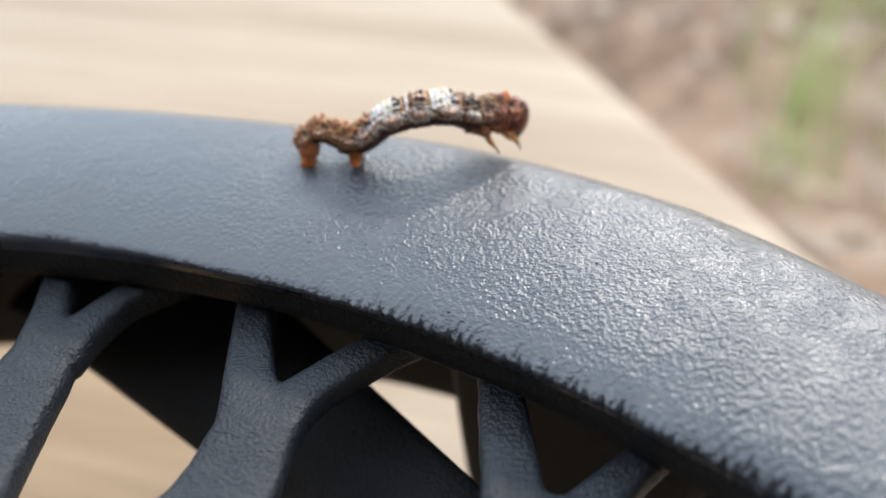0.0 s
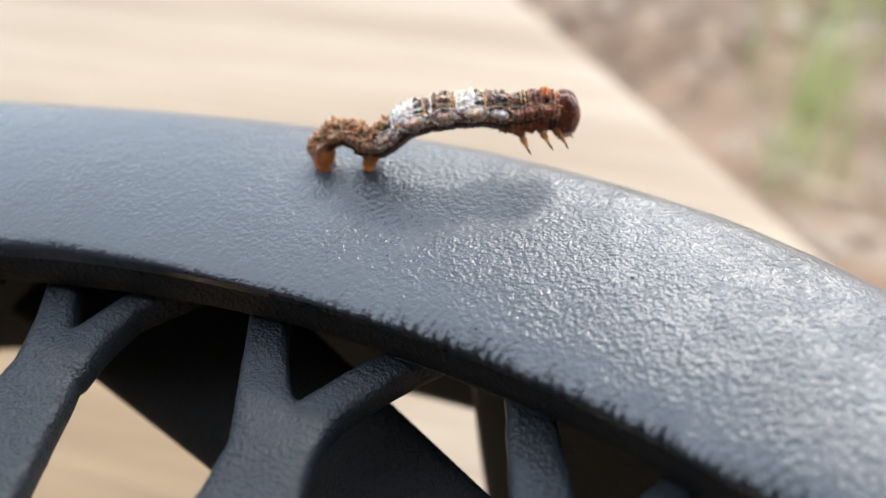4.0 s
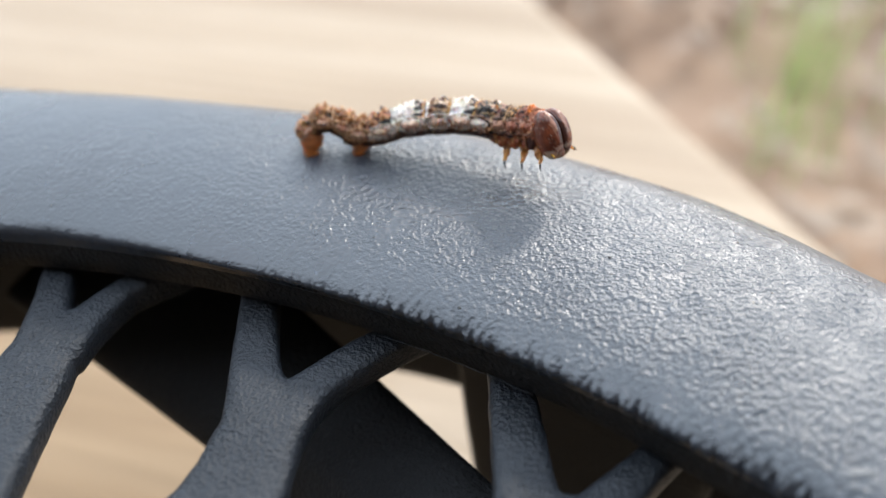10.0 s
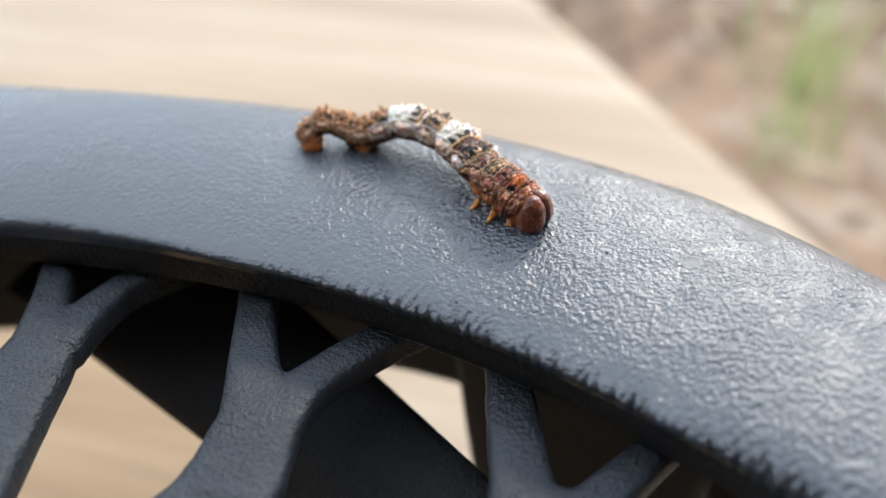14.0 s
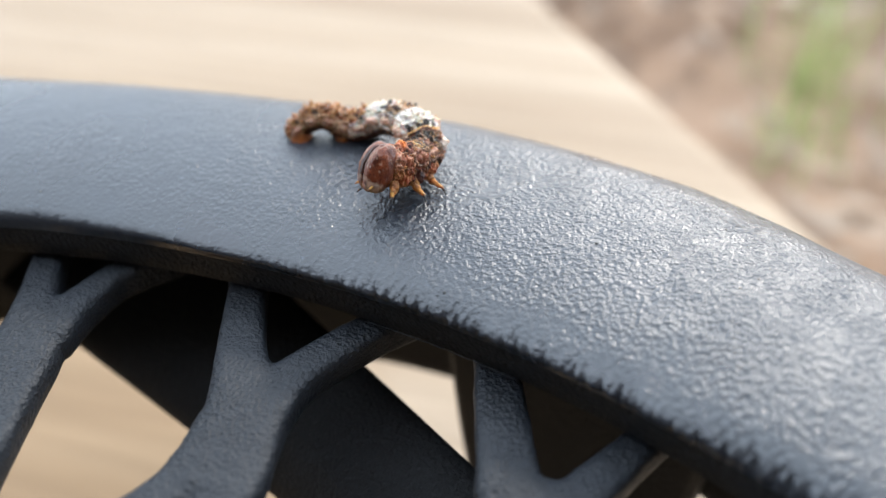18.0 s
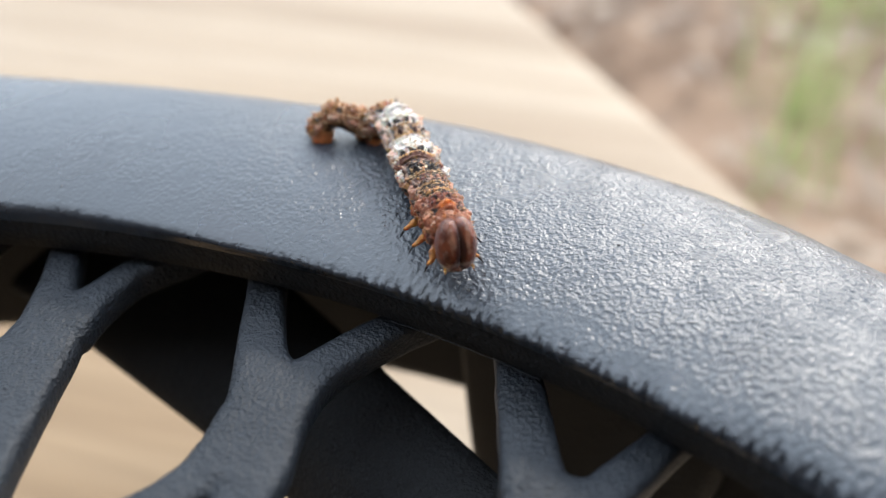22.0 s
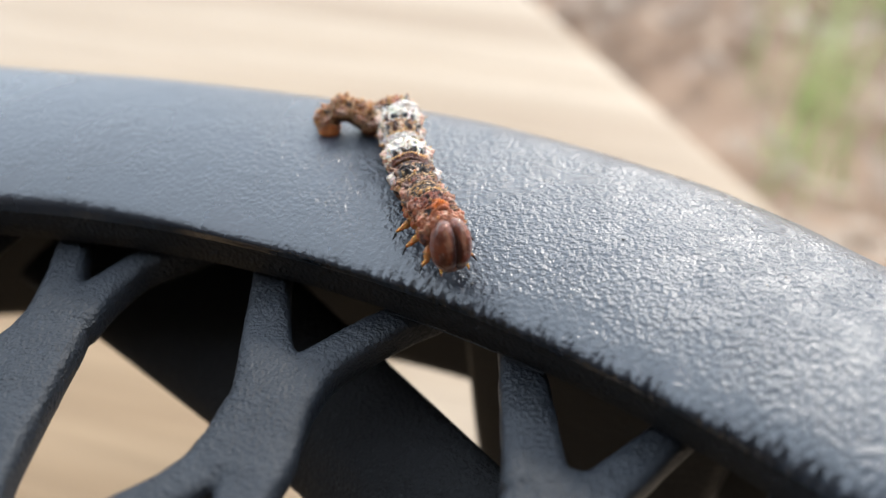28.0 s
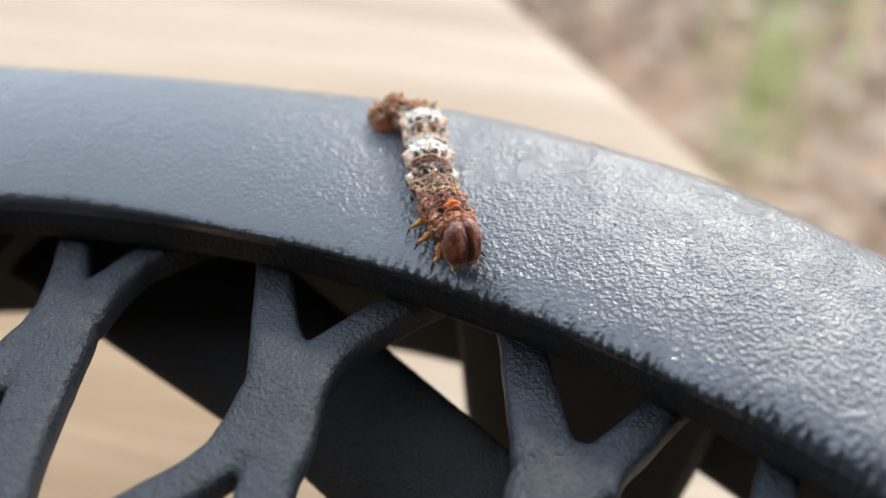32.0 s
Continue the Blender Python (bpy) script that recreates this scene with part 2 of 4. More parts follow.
def build_litter():
    rnd = random.Random(4)
    verts, faces = [], []
    for _ in range(900):
        x, y = rnd.uniform(-0.1, 0.9), rnd.uniform(0.1, 1.5)
        ln, wd = rnd.uniform(0.012, 0.035), rnd.uniform(0.005, 0.014)
        m = pose(x, y, -0.283 + rnd.uniform(0, 0.02), rnd.uniform(-30, 30), rnd.uniform(-30, 30), rnd.uniform(0, 360))
        s = len(verts)
        for u, w, z in ((-1, 0, 0.2), (-0.4, -1, 0), (-0.4, 1, 0), (0.4, -0.8, 0), (0.4, 0.8, 0), (1, 0, 0.3), (0, 0, 0.25)):
            verts.append(m @ Vector((u * ln, w * wd, z * wd)))
        for f in ((0, 1, 6), (0, 6, 2), (1, 3, 6), (2, 6, 4), (3, 5, 6), (4, 6, 5)):
            faces.append(tuple(s + i for i in f))
    tagged(new("leaf_litter", mesh_of("leaf_litter", verts, faces, [DRY])), "scattered dry brown leaves on the soil", "leaves", kind="stuff")


def build_grass(cx, cy, count, spread, tall, seed):
    rnd = random.Random(seed)
    verts, faces = [], []
    for _ in range(count):
        x, y = cx + rnd.gauss(0, spread), cy + rnd.gauss(0, spread)
        az, ln, bend_, wd = rnd.uniform(0, 6.3), tall * rnd.uniform(0.6, 1.1), rnd.uniform(0.1, 0.45), rnd.uniform(0.002, 0.0042)
        s = len(verts)
        for i in range(6):
            u = i / 5
            out = bend_ * ln * u * u
            c = Vector((x + math.cos(az) * out, y + math.sin(az) * out, -0.31 + ln * u * (1 - 0.3 * bend_ * u)))
            side = Vector((-math.sin(az), math.cos(az), 0)) * wd * (1 - u * 0.92)
            verts += [c - side, c + Vector((math.cos(az), math.sin(az), 0)) * -0.2 * wd, c + side]
        for i in range(5):
            for j in range(2):
                a = s + i * 3 + j
                faces.append((a, a + 1, a + 4, a + 3))
    tagged(new("grass_tuft", mesh_of("grass_tuft", verts, faces, [GREEN])), "fresh green grass tuft in brown leaf litter", "grass", kind="stuff")


# ---- the wooden bench under the table ----
def bevel_box(bm_pts, z0, z1, r, mat, name):
    """A slab over a convex outline, its top edge rounded."""
    c = sum((Vector(p) for p in bm_pts), Vector((0, 0))) / len(bm_pts)
    verts, faces = [], []
    n = len(bm_pts)
    rows = [(0, z0)] + [(r * (1 - math.cos(a)), z1 - r + r * math.sin(a)) for a in (0, 0.4, 0.8, 1.2, math.pi / 2)]
    for inset, z in rows:
        for p in bm_pts:
            d = c - Vector(p)
            q = Vector(p) + d.normalized() * inset * 1.3
            verts.append((q.x, q.y, z))
    faces = grid_faces(len(rows), n)
    faces += [tuple(range((len(rows) - 1) * n, len(rows) * n)), tuple(reversed(range(n)))]
    me = mesh_of(name, verts, faces, [mat], False)
    return me


def build_bench():
    bench = new("wooden_bench")
    bench.location = (0, 0.1, -0.30)
    tagged(bench, "pale weathered wooden bench on bare soil", "bench")
    base = Vector((0.0785, 0.0932))
    along = Vector((0.351, -0.9364))
    far, near = base - along * 0.75, base + along * 0.5
    outline = [(-0.75, near.y), tuple(near), tuple(far), (-0.75, far.y)]
    off = bench.location
    me = bevel_box([(x - off.x, y - off.y) for x, y in outline], -0.105 - off.z, -0.065 - off.z, 0.012, WOOD, "seat_board")
    part("seat_board", me, bench)
    for x, y in ((-0.6, 0.6), (-0.45, -0.2), (0.05, -0.2), (-0.32, 0.62)):
        leg = bevel_box([(x - 0.035, y - 0.035 - 0.1), (x + 0.035, y - 0.035 - 0.1), (x + 0.035, y + 0.035 - 0.1), (x - 0.035, y + 0.035 - 0.1)], -0.02, 0.194, 0.003, WOOD, "leg")
        part("leg", leg, bench)


# ---- the table with the branching lattice ----
INSET = 1.0


def bowed(r, deg):
    """The outer side is not quite round: flatter along one stretch, drawn in at the next."""
    knots = ((40, -3.4), (49, -1.75), (52.5, -0.75), (56, 0.0), (66, 0.0), (69, -0.35), (75, -1.5), (80, -1.65), (85, -1.45), (88, -1.1), (92, -0.25), (96, 0.0))
    deg = deg % 360
    if not 40 < deg < 96:
        return r
    i = max(k for k in range(11) if knots[k][0] <= deg)
    (a, p), (b, q) = knots[i], knots[i + 1]
    u = (deg - a) / (b - a)
    u = u * u * (3 - 2 * u) * 0.5 + 0.5 * u
    return r + (p + (q - p) * u) * max(0.0, min(1.0, (r - 106) / 14))


def rim_mesh():
    prof = [(99.3, -5.0), (98.95, -4.75), (98.9, -3.2), (98.95, -2.1), (99.0, -1.45), (99.06, -1.08), (99.25, -0.80), (99.6, -0.56), (100.0, -0.38), (100.5, -0.19), (101.1, 0.01), (101.8, 0.21), (102.6, 0.42),
            (105, 0.95), (109, 1.34), (113, 1.45), (116, 1.4), (118.3, 1.3), (119.8, 1.12), (121, 0.72), (122.5, 0.0), (123.9, -0.85), (124.8, -1.8), (125.2, -3.2), (125.2, -7)]
    a = [38 + i * 60 / 1100 for i in range(1101)] + [98 + (i + 1) * 300 / 160 for i in range(159)]
    verts = []
    for deg in a:
        c, s = math.cos(radians(deg)), math.sin(radians(deg))
        rough = max(0.0, min(1.0, (73.5 - deg) / 12))
        arc = deg * 1.71
        mid_ = max(0.0, min(1.0, (82 - deg) / 9)) * max(0.0, min(1.0, (deg - 44) / 6))
        for i, (r, z) in enumerate(prof):
            r0 = r
            if 3 <= i <= 12:
                r -= INSET * mid_ * (0.3, 0.7, 1.0, 1.0, 0.8, 0.65, 0.5, 0.35, 0.2, 0.1)[i - 3]
            # slanting nicks along the inner edge, deeper towards one end
            lean = arc - 1.3 * max(0.0, r0 - 99.0)
            phase = lean / 0.98 + 0.8 * noise.noise((lean * 0.35, 2.2, 0))
            saw = 1 - abs(2 * (phase - math.floor(phase)) - 1) ** 0.8
            deep = rough * (0.5 + 1.0 * noise.noise((math.floor(phase) * 0.71, 4.4, 0)))
            if 2 <= i <= 7:
                w = (0.0, 0.1, 0.5, 1.0, 1.0, 0.5)[i - 2]
                tooth = noise.noise((arc * 0.95 - i * 0.22, 3.1, 0)) + 0.8 * noise.noise((arc * 2.9 - i * 0.35, 7.7, 0))
                r += w * (0.07 * tooth + 0.35 * rough * max(-0.1, tooth) + 0.7 * deep * saw)
                z += w * 0.25 * rough * noise.noise((arc * 2.2 - i * 0.3, 1.3, 5))
            elif i > 12:
                z += 0.05 * noise.noise((r * 0.3, deg * 0.5, 2))
            if 5 <= i <= 12:
                z -= deep * saw * 0.38 * (0.8, 1.0, 0.95, 0.65, 0.32, 0.10, 0.0, 0.0)[i - 5]
            r = bowed(r, deg)
            verts.append(((CX + r * c) * MM, (CY + r * s) * MM, z * MM))
    n = len(prof)
    faces = []
    for i in range(len(a)):
        k = (i + 1) % len(a)
        for j in range(n - 1):
            faces.append((i * n + j, k * n + j, k * n + j + 1, i * n + j + 1)[::-1])
    return verts, faces


def ring_mesh(name, prof, mat, steps=240, close=True):
    verts = []
    for i in range(steps):
        c, s = math.cos(i * math.tau / steps), math.sin(i * math.tau / steps)
        verts += [((CX + bowed(r, i * 360 / steps) * c) * MM, (CY + bowed(r, i * 360 / steps) * s) * MM, z * MM) for r, z in prof]
    n = len(prof)
    faces = []
    for i in range(steps):
        k = (i + 1) % steps
        for j in range(n if close else n - 1):
            q = (j + 1) % n
            faces.append((i * n + j, i * n + q, k * n + q, k * n + j))
    return mesh_of(name, verts, faces, [mat])


def limb(path, depth, verts, faces, seed, top=-4.3):
    """A rounded, deep-sided plastic twig along a path of (x, y, half width)."""
    pts = []
    for i in range(len(path) - 1):
        p0, p1, p2, p3 = (Vector(path[min(max(k, 0), len(path) - 1)]) for k in (i - 1, i, i + 1, i + 2))
        for s in range(6):
            u = s / 6
            pts.append(0.5 * (2 * p1 + (p2 - p0) * u + (2 * p0 - 5 * p1 + 4 * p2 - p3) * u * u + (3 * p1 - p0 - 3 * p2 + p3) * u ** 3))
    pts.append(Vector(path[-1]))
    start, cols = len(verts), 22
    for i, p in enumerate(pts):
        d = (pts[min(i + 1, len(pts) - 1)] - pts[max(i - 1, 0)])
        d.z = 0
        d.normalize()
        side = Vector((-d.y, d.x, 0))
        for j in range(cols):
            a = j * math.tau / cols
            cx, cz = math.cos(a), math.sin(a)
            e = 0.48
            ux = math.copysign(abs(cx) ** e, cx) * (p.z + 0.18 + 0.12 * cz)
            uz = math.copysign(abs(cz) ** e, cz)
            zz = uz * depth / 2 - depth / 2 + top
            q = Vector((p.x, p.y, 0)) + side * ux
            k = 0.10 * noise.noise((q.x * 0.8, q.y * 0.8, zz * 0.8 + seed))
            verts.append(((q.x + k) * MM, (q.y + k) * MM, (zz + k) * MM))
    faces += grid_faces(len(pts), cols, True, start)
    faces.append(tuple(start + j for j in reversed(range(cols))))
    faces.append(tuple(start + (len(pts) - 1) * cols + j for j in range(cols)))


def strut_mesh(paths, seed):
    verts, faces = [], []
    for k, p in enumerate(paths):
        limb(p, 3.2, verts, faces, seed, -5.35 - 0.05 * k)
    me = mesh_of("strut_blank", verts, faces, [MATT])
    ob = new("strut_blank", me)
    fuse = ob.modifiers.new("fuse", "REMESH")
    fuse.mode, fuse.voxel_size, fuse.use_smooth_shade = "VOXEL", 0.0003, True
    soft_ = ob.modifiers.new("soft", "SMOOTH")
    soft_.factor, soft_.iterations = 0.5, 4
    out = bpy.data.meshes.new_from_object(ob.evaluated_get(bpy.context.evaluated_depsgraph_get()))
    out.name = "branch_strut"
    bpy.data.objects.remove(ob)
    return out


def build_table():
    table = new("garden_table")
    table.location = (CX * MM, CY * MM, -0.065)
    tagged(table, "dark grey moulded plastic garden table with branching lattice top", "table")
    back_ = Matrix.Translation(-table.location)

    def put(name, me, label=""):
        ob = part(name, me, table, label)
        ob.matrix_basis = back_
        return ob

    v, f = rim_mesh()
    # the inner wall's faces take the darker copy, shade put into the colour
    rim = mesh_of("rim", v, f, [PLASTIC, SHADE_PLASTIC])
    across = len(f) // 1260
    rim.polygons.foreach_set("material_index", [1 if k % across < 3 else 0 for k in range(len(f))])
    put("rim", rim, "broad curved rim with a pebbled skin and ragged inner edge")
    put("skirt", ring_mesh("skirt", [(125.19, -6.9), (124.3, -18), (123.1, -33), (122.6, -34.6), (121.4, -34.8), (120.9, -33.5), (121.6, -18), (122, -7.5), (120, -6), (117, -5.6), (105, -5.6), (100.6, -5.5), (99.29, -5.0), (100.5, -2.6), (112, -1.4), (120, -2.2), (123.6, -4.6)], SHADE_PLASTIC), "underside of the rim, plastic darkened for its shade")
    twig = [
        ([(-34.2, 9.0, 1.2), (-33.4, 4.4, 1.2), (-33.1, 2.7, 1.25), (-32.4, -1.2, 1.4), (-31.9, -4.5, 1.7), (-31.4, -8.0, 2.2)],
         [(-18.5, 6.0, 1.1), (-22.5, 3.0, 1.1), (-25.6, 0.7, 1.1), (-27.1, -0.9, 1.2), (-28.8, -4.0, 1.55), (-30.2, -7.0, 2.3)],
         [(-30.9, -6.5, 2.4), (-31.3, -8.3, 2.85), (-31.2, -10.8, 2.8), (-30.7, -14.4, 2.15), (-30.6, -18.6, 2.0), (-30.4, -22.2, 1.8), (-30.1, -24.9, 1.75), (-29, -36, 1.9)],
         [(-32.2, -9.0, 2.0), (-33.4, -10.9, 1.7), (-34.0, -12.6, 1.4), (-35.0, -15.4, 1.3), (-38.0, -24.0, 1.5)]),
        ([(-15.0, 2.5, 1.5), (-14.7, -0.8, 1.5), (-14.5, -2.6, 1.5), (-14.2, -5.7, 1.6), (-13.8, -8.9, 1.8), (-13.0, -13.0, 2.3), (-12.6, -16.2, 2.6)],
         [(4.0, -1.5, 1.5), (-0.5, -4.4, 1.45), (-4.1, -6.95, 1.4), (-6.1, -8.6, 1.45), (-8.4, -10.7, 1.5), (-10.0, -12.6, 1.8), (-11.4, -15.0, 2.3)],
         [(-12.0, -13.5, 2.4), (-12.5, -16.0, 3.1), (-12.9, -18.0, 3.2), (-13.3, -20.3, 3.4), (-13.9, -22.2, 3.3)],
         [(-14.8, -20.0, 2.0), (-16.0, -21.8, 1.6), (-18.0, -23.8, 1.45), (-20.3, -25.6, 1.6), (-28.0, -32.0, 1.9)],
         [(-12.7, -20.0, 2.0), (-12.6, -22.4, 1.9), (-12.7, -24.3, 1.75), (-12.9, -26.0, 1.8), (-13.0, -38.0, 2.0)]),
        ([(6.2, -6.5, 1.6), (6.3, -10.9, 1.6), (6.3, -13.3, 1.7), (6.4, -16.1, 1.85), (6.5, -19.4, 1.95), (6.6, -22.5, 2.3)],
         [(24.0, -12.0, 1.3), (19.0, -15.6, 1.25), (15.5, -18.7, 1.25), (13.2, -20.8, 1.4), (11.0, -22.7, 1.5), (9.2, -24.8, 2.0)],
         [(7.2, -21.5, 2.4), (7.4, -23.9, 3.2), (6.6, -26.1, 3.2), (5.5, -32.0, 3.0), (4.5, -42.0, 2.8)]),
    ]
    centre = Matrix.Translation((CX * MM, CY * MM, 0))
    for k, paths in enumerate(twig):
        me = strut_mesh(paths, k * 3.7)
        for turn in range(10):
            put("branch_strut", me).matrix_basis = back_ @ centre @ pose(0, 0, 0, 0, 0, 36 * turn) @ centre.inverted()
    # added unseen disc: joins the struts, widened to shade the bench below
    put("shading_disc", ring_mesh("shading_disc", [(62, -5.5), (62, -10), (6, -10), (6, -5.5)], PLASTIC, 120))
    # the broad brace that crosses below the lattice
    verts, cols = [], 24
    d, side = Vector((0.65, -0.76, 0)), Vector((0.76, 0.65, 0))
    for i in range(41):
        s = -38 + i * 4.15
        mid = Vector((-15.1, -2.9, -19.5)) + d * s
        for j in range(cols):
            a = j * math.tau / cols
            h = 2.0
            w = 8.5 if math.cos(a) > 0 else max(3.0, 4.8 - 0.2 * s)
            u = math.copysign(abs(math.cos(a)) ** 0.7, math.cos(a))
            q = mid + side * u * w + Vector((0, 0, h * math.sin(a) + 3.6 * u))
            far_ = math.hypot(q.x - CX, q.y - CY)
            if far_ > 120:
                q.x, q.y = CX + (q.x - CX) * 120 / far_, CY + (q.y - CY) * 120 / far_
            verts.append(tuple(c * MM for c in q))
    faces = grid_faces(41, cols)
    faces += [tuple(reversed(range(cols))), tuple(40 * cols + j for j in range(cols))]
    put("brace", mesh_of("brace", verts, faces, [SHADE_PLASTIC]), "matt brace, plastic darkened for its shade")
    # broad tapering legs just inside the skirt
    vs = []
    for z, a0, a1 in ((-4.5, 65.5, 50.5), (-20, 65.3, 50.9), (-33, 64.5, 51.5), (-45, 63.6, 52.2), (-55, 62.9, 52.8), (-65, 62.2, 53.4)):
        edge = [(113.5 + 0.8, a0 - 0.1), (113.5, a0 - 0.6)] + [(113.3, a0 + (a1 - a0) * k / 6) for k in range(1, 6)] + [(113.5, a1 + 0.6), (114.3, a1 + 0.1), (117.5, a1), (119, a1 + 0.4), (119, (a0 + a1) / 2), (119, a0 - 0.4), (117.5, a0)]
        vs += [((CX + q * math.cos(radians(g))) * MM, (CY + q * math.sin(radians(g))) * MM, z * MM) for q, g in edge]
    n = len(vs) // 6
    leg = mesh_of("leg", vs, grid_faces(6, n) + [tuple(reversed(range(n))), tuple(5 * n + j for j in range(n))], [SHADE_PLASTIC])
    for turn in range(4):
        put("leg", leg, "matt tapering leg, plastic darkened for its shade").matrix_basis = back_ @ centre @ pose(0, 0, 0, 0, 0, 90 * turn) @ centre.inverted()
    # tiny dark pits and pale grains on the rim's skin
    def fleck(name, x, y, z, size, mat, label, tall=0.6):
        v = []
        for i in range(4):
            for j in range(10):
                q = size * math.cos(i * 0.5) * (1 + 0.25 * noise.noise((j * 0.6, x, y)))
                v.append(((x + q * math.cos(j * 0.628)) * MM, (y + q * math.sin(j * 0.628)) * MM, (z + size * tall * math.sin(i * 0.5)) * MM))
        put(name, mesh_of(name, v, grid_faces(4, 10) + [tuple(30 + j for j in range(10))], [mat]), label)

    for x, y, z, size in ((2.2, -9.6, 0.42, 0.15), (-4.5, -1.9, 0.98, 0.10), (13.9, -5.0, 1.38, 0.13)):
        fleck("pit", x, y, z, size, GRIT, "tiny black pit")
    rnd = random.Random(12)
    for _ in range(36):
        deg, r = rnd.uniform(50, 86), rnd.uniform(100.5, 117)
        z = np.interp(r, (100, 101.1, 102.6, 105, 109, 113, 118), (-0.36, 0.03, 0.44, 0.97, 1.36, 1.47, 1.32))
        fleck("dust_grain", CX + r * math.cos(radians(deg)), CY + r * math.sin(radians(deg)), z, rnd.uniform(0.03, 0.075), DUST, "pale dust grain", 0.9)
    # the thin dusty moulding seam under the inner wall
    v, steps = [], 60
    for i in range(steps):
        deg = 65 - 7.5 * i / (steps - 1)
        c, s_ = math.cos(radians(deg)), math.sin(radians(deg))
        for j in range(6):
            q = 0.045 * (1 + 0.9 * noise.noise((i * 0.5, j, 3)))
            r = bowed(98.95, deg) + q * math.cos(j * 1.047) + 0.08 * noise.noise((i * 0.3, 0, 8))
            v.append(((CX + r * c) * MM, (CY + r * s_) * MM, (-4.93 + q * math.sin(j * 1.047)) * MM))
    put("moulding_seam", mesh_of("moulding_seam", v, grid_faces(steps, 6), [MATT]), "thin rough seam")


# ---- the caterpillar ----
BROWN, DARK, TAN, WHITE = (0.34, 0.135, 0.055), (0.014, 0.009, 0.007), (0.60, 0.36, 0.17), (0.90, 0.83, 0.76)
ORANGE, PINK, AMBER, RUST = (0.80, 0.22, 0.03), (0.60, 0.35, 0.25), (0.66, 0.34, 0.07), (0.36, 0.085, 0.032)
PLUM, UNDER = (0.085, 0.032, 0.026), (0.075, 0.034, 0.020)
# name, place along the body, radius, half length, look
SEGMENTS = [
    ("anal_segment", 0.035, 1.12, 1.2, "rear"), ("body_segment", 0.09, 1.25, 1.2, "rear"), ("body_segment", 0.15, 1.30, 1.3, "rear"),
    ("body_segment", 0.22, 1.42, 1.45, "rear"), ("body_segment", 0.315, 1.55, 1.70, "plate"), ("body_segment", 0.42, 1.64, 1.75, "white"),
    ("body_segment", 0.515, 1.66, 1.60, "gold"), ("body_segment", 0.605, 1.70, 1.65, "white"), ("body_segment", 0.685, 1.66, 1.55, "black"),
    ("thorax_segment", 0.757, 1.66, 1.40, "mottled"), ("thorax_segment", 0.826, 1.72, 1.30, "ringed"), ("thorax_segment", 0.887, 1.70, 1.15, "collar")]
KNOTS = (0.0, 0.08, 0.21, 0.40, 0.58, 0.72, 0.87, 1.0)


def mix3(a, b, k):
    k = max(0.0, min(1.0, k))
    return tuple(x + (y - x) * k for x, y in zip(a, b))


def spot(a, y, a0, y0, ra, ry):
    """1 inside an oval mark on the body's side, falling to 0 at its rim."""
    d = math.hypot((a - a0) / ra, (y - y0) / ry)
    return max(0.0, min(1.0, (1.15 - d) / 0.3))


def ring(y, y0, half):
    """1 in a band round the segment at y0, with a soft rim."""
    return max(0.0, min(1.0, (1.2 - abs(y - y0) / half) / 0.4))


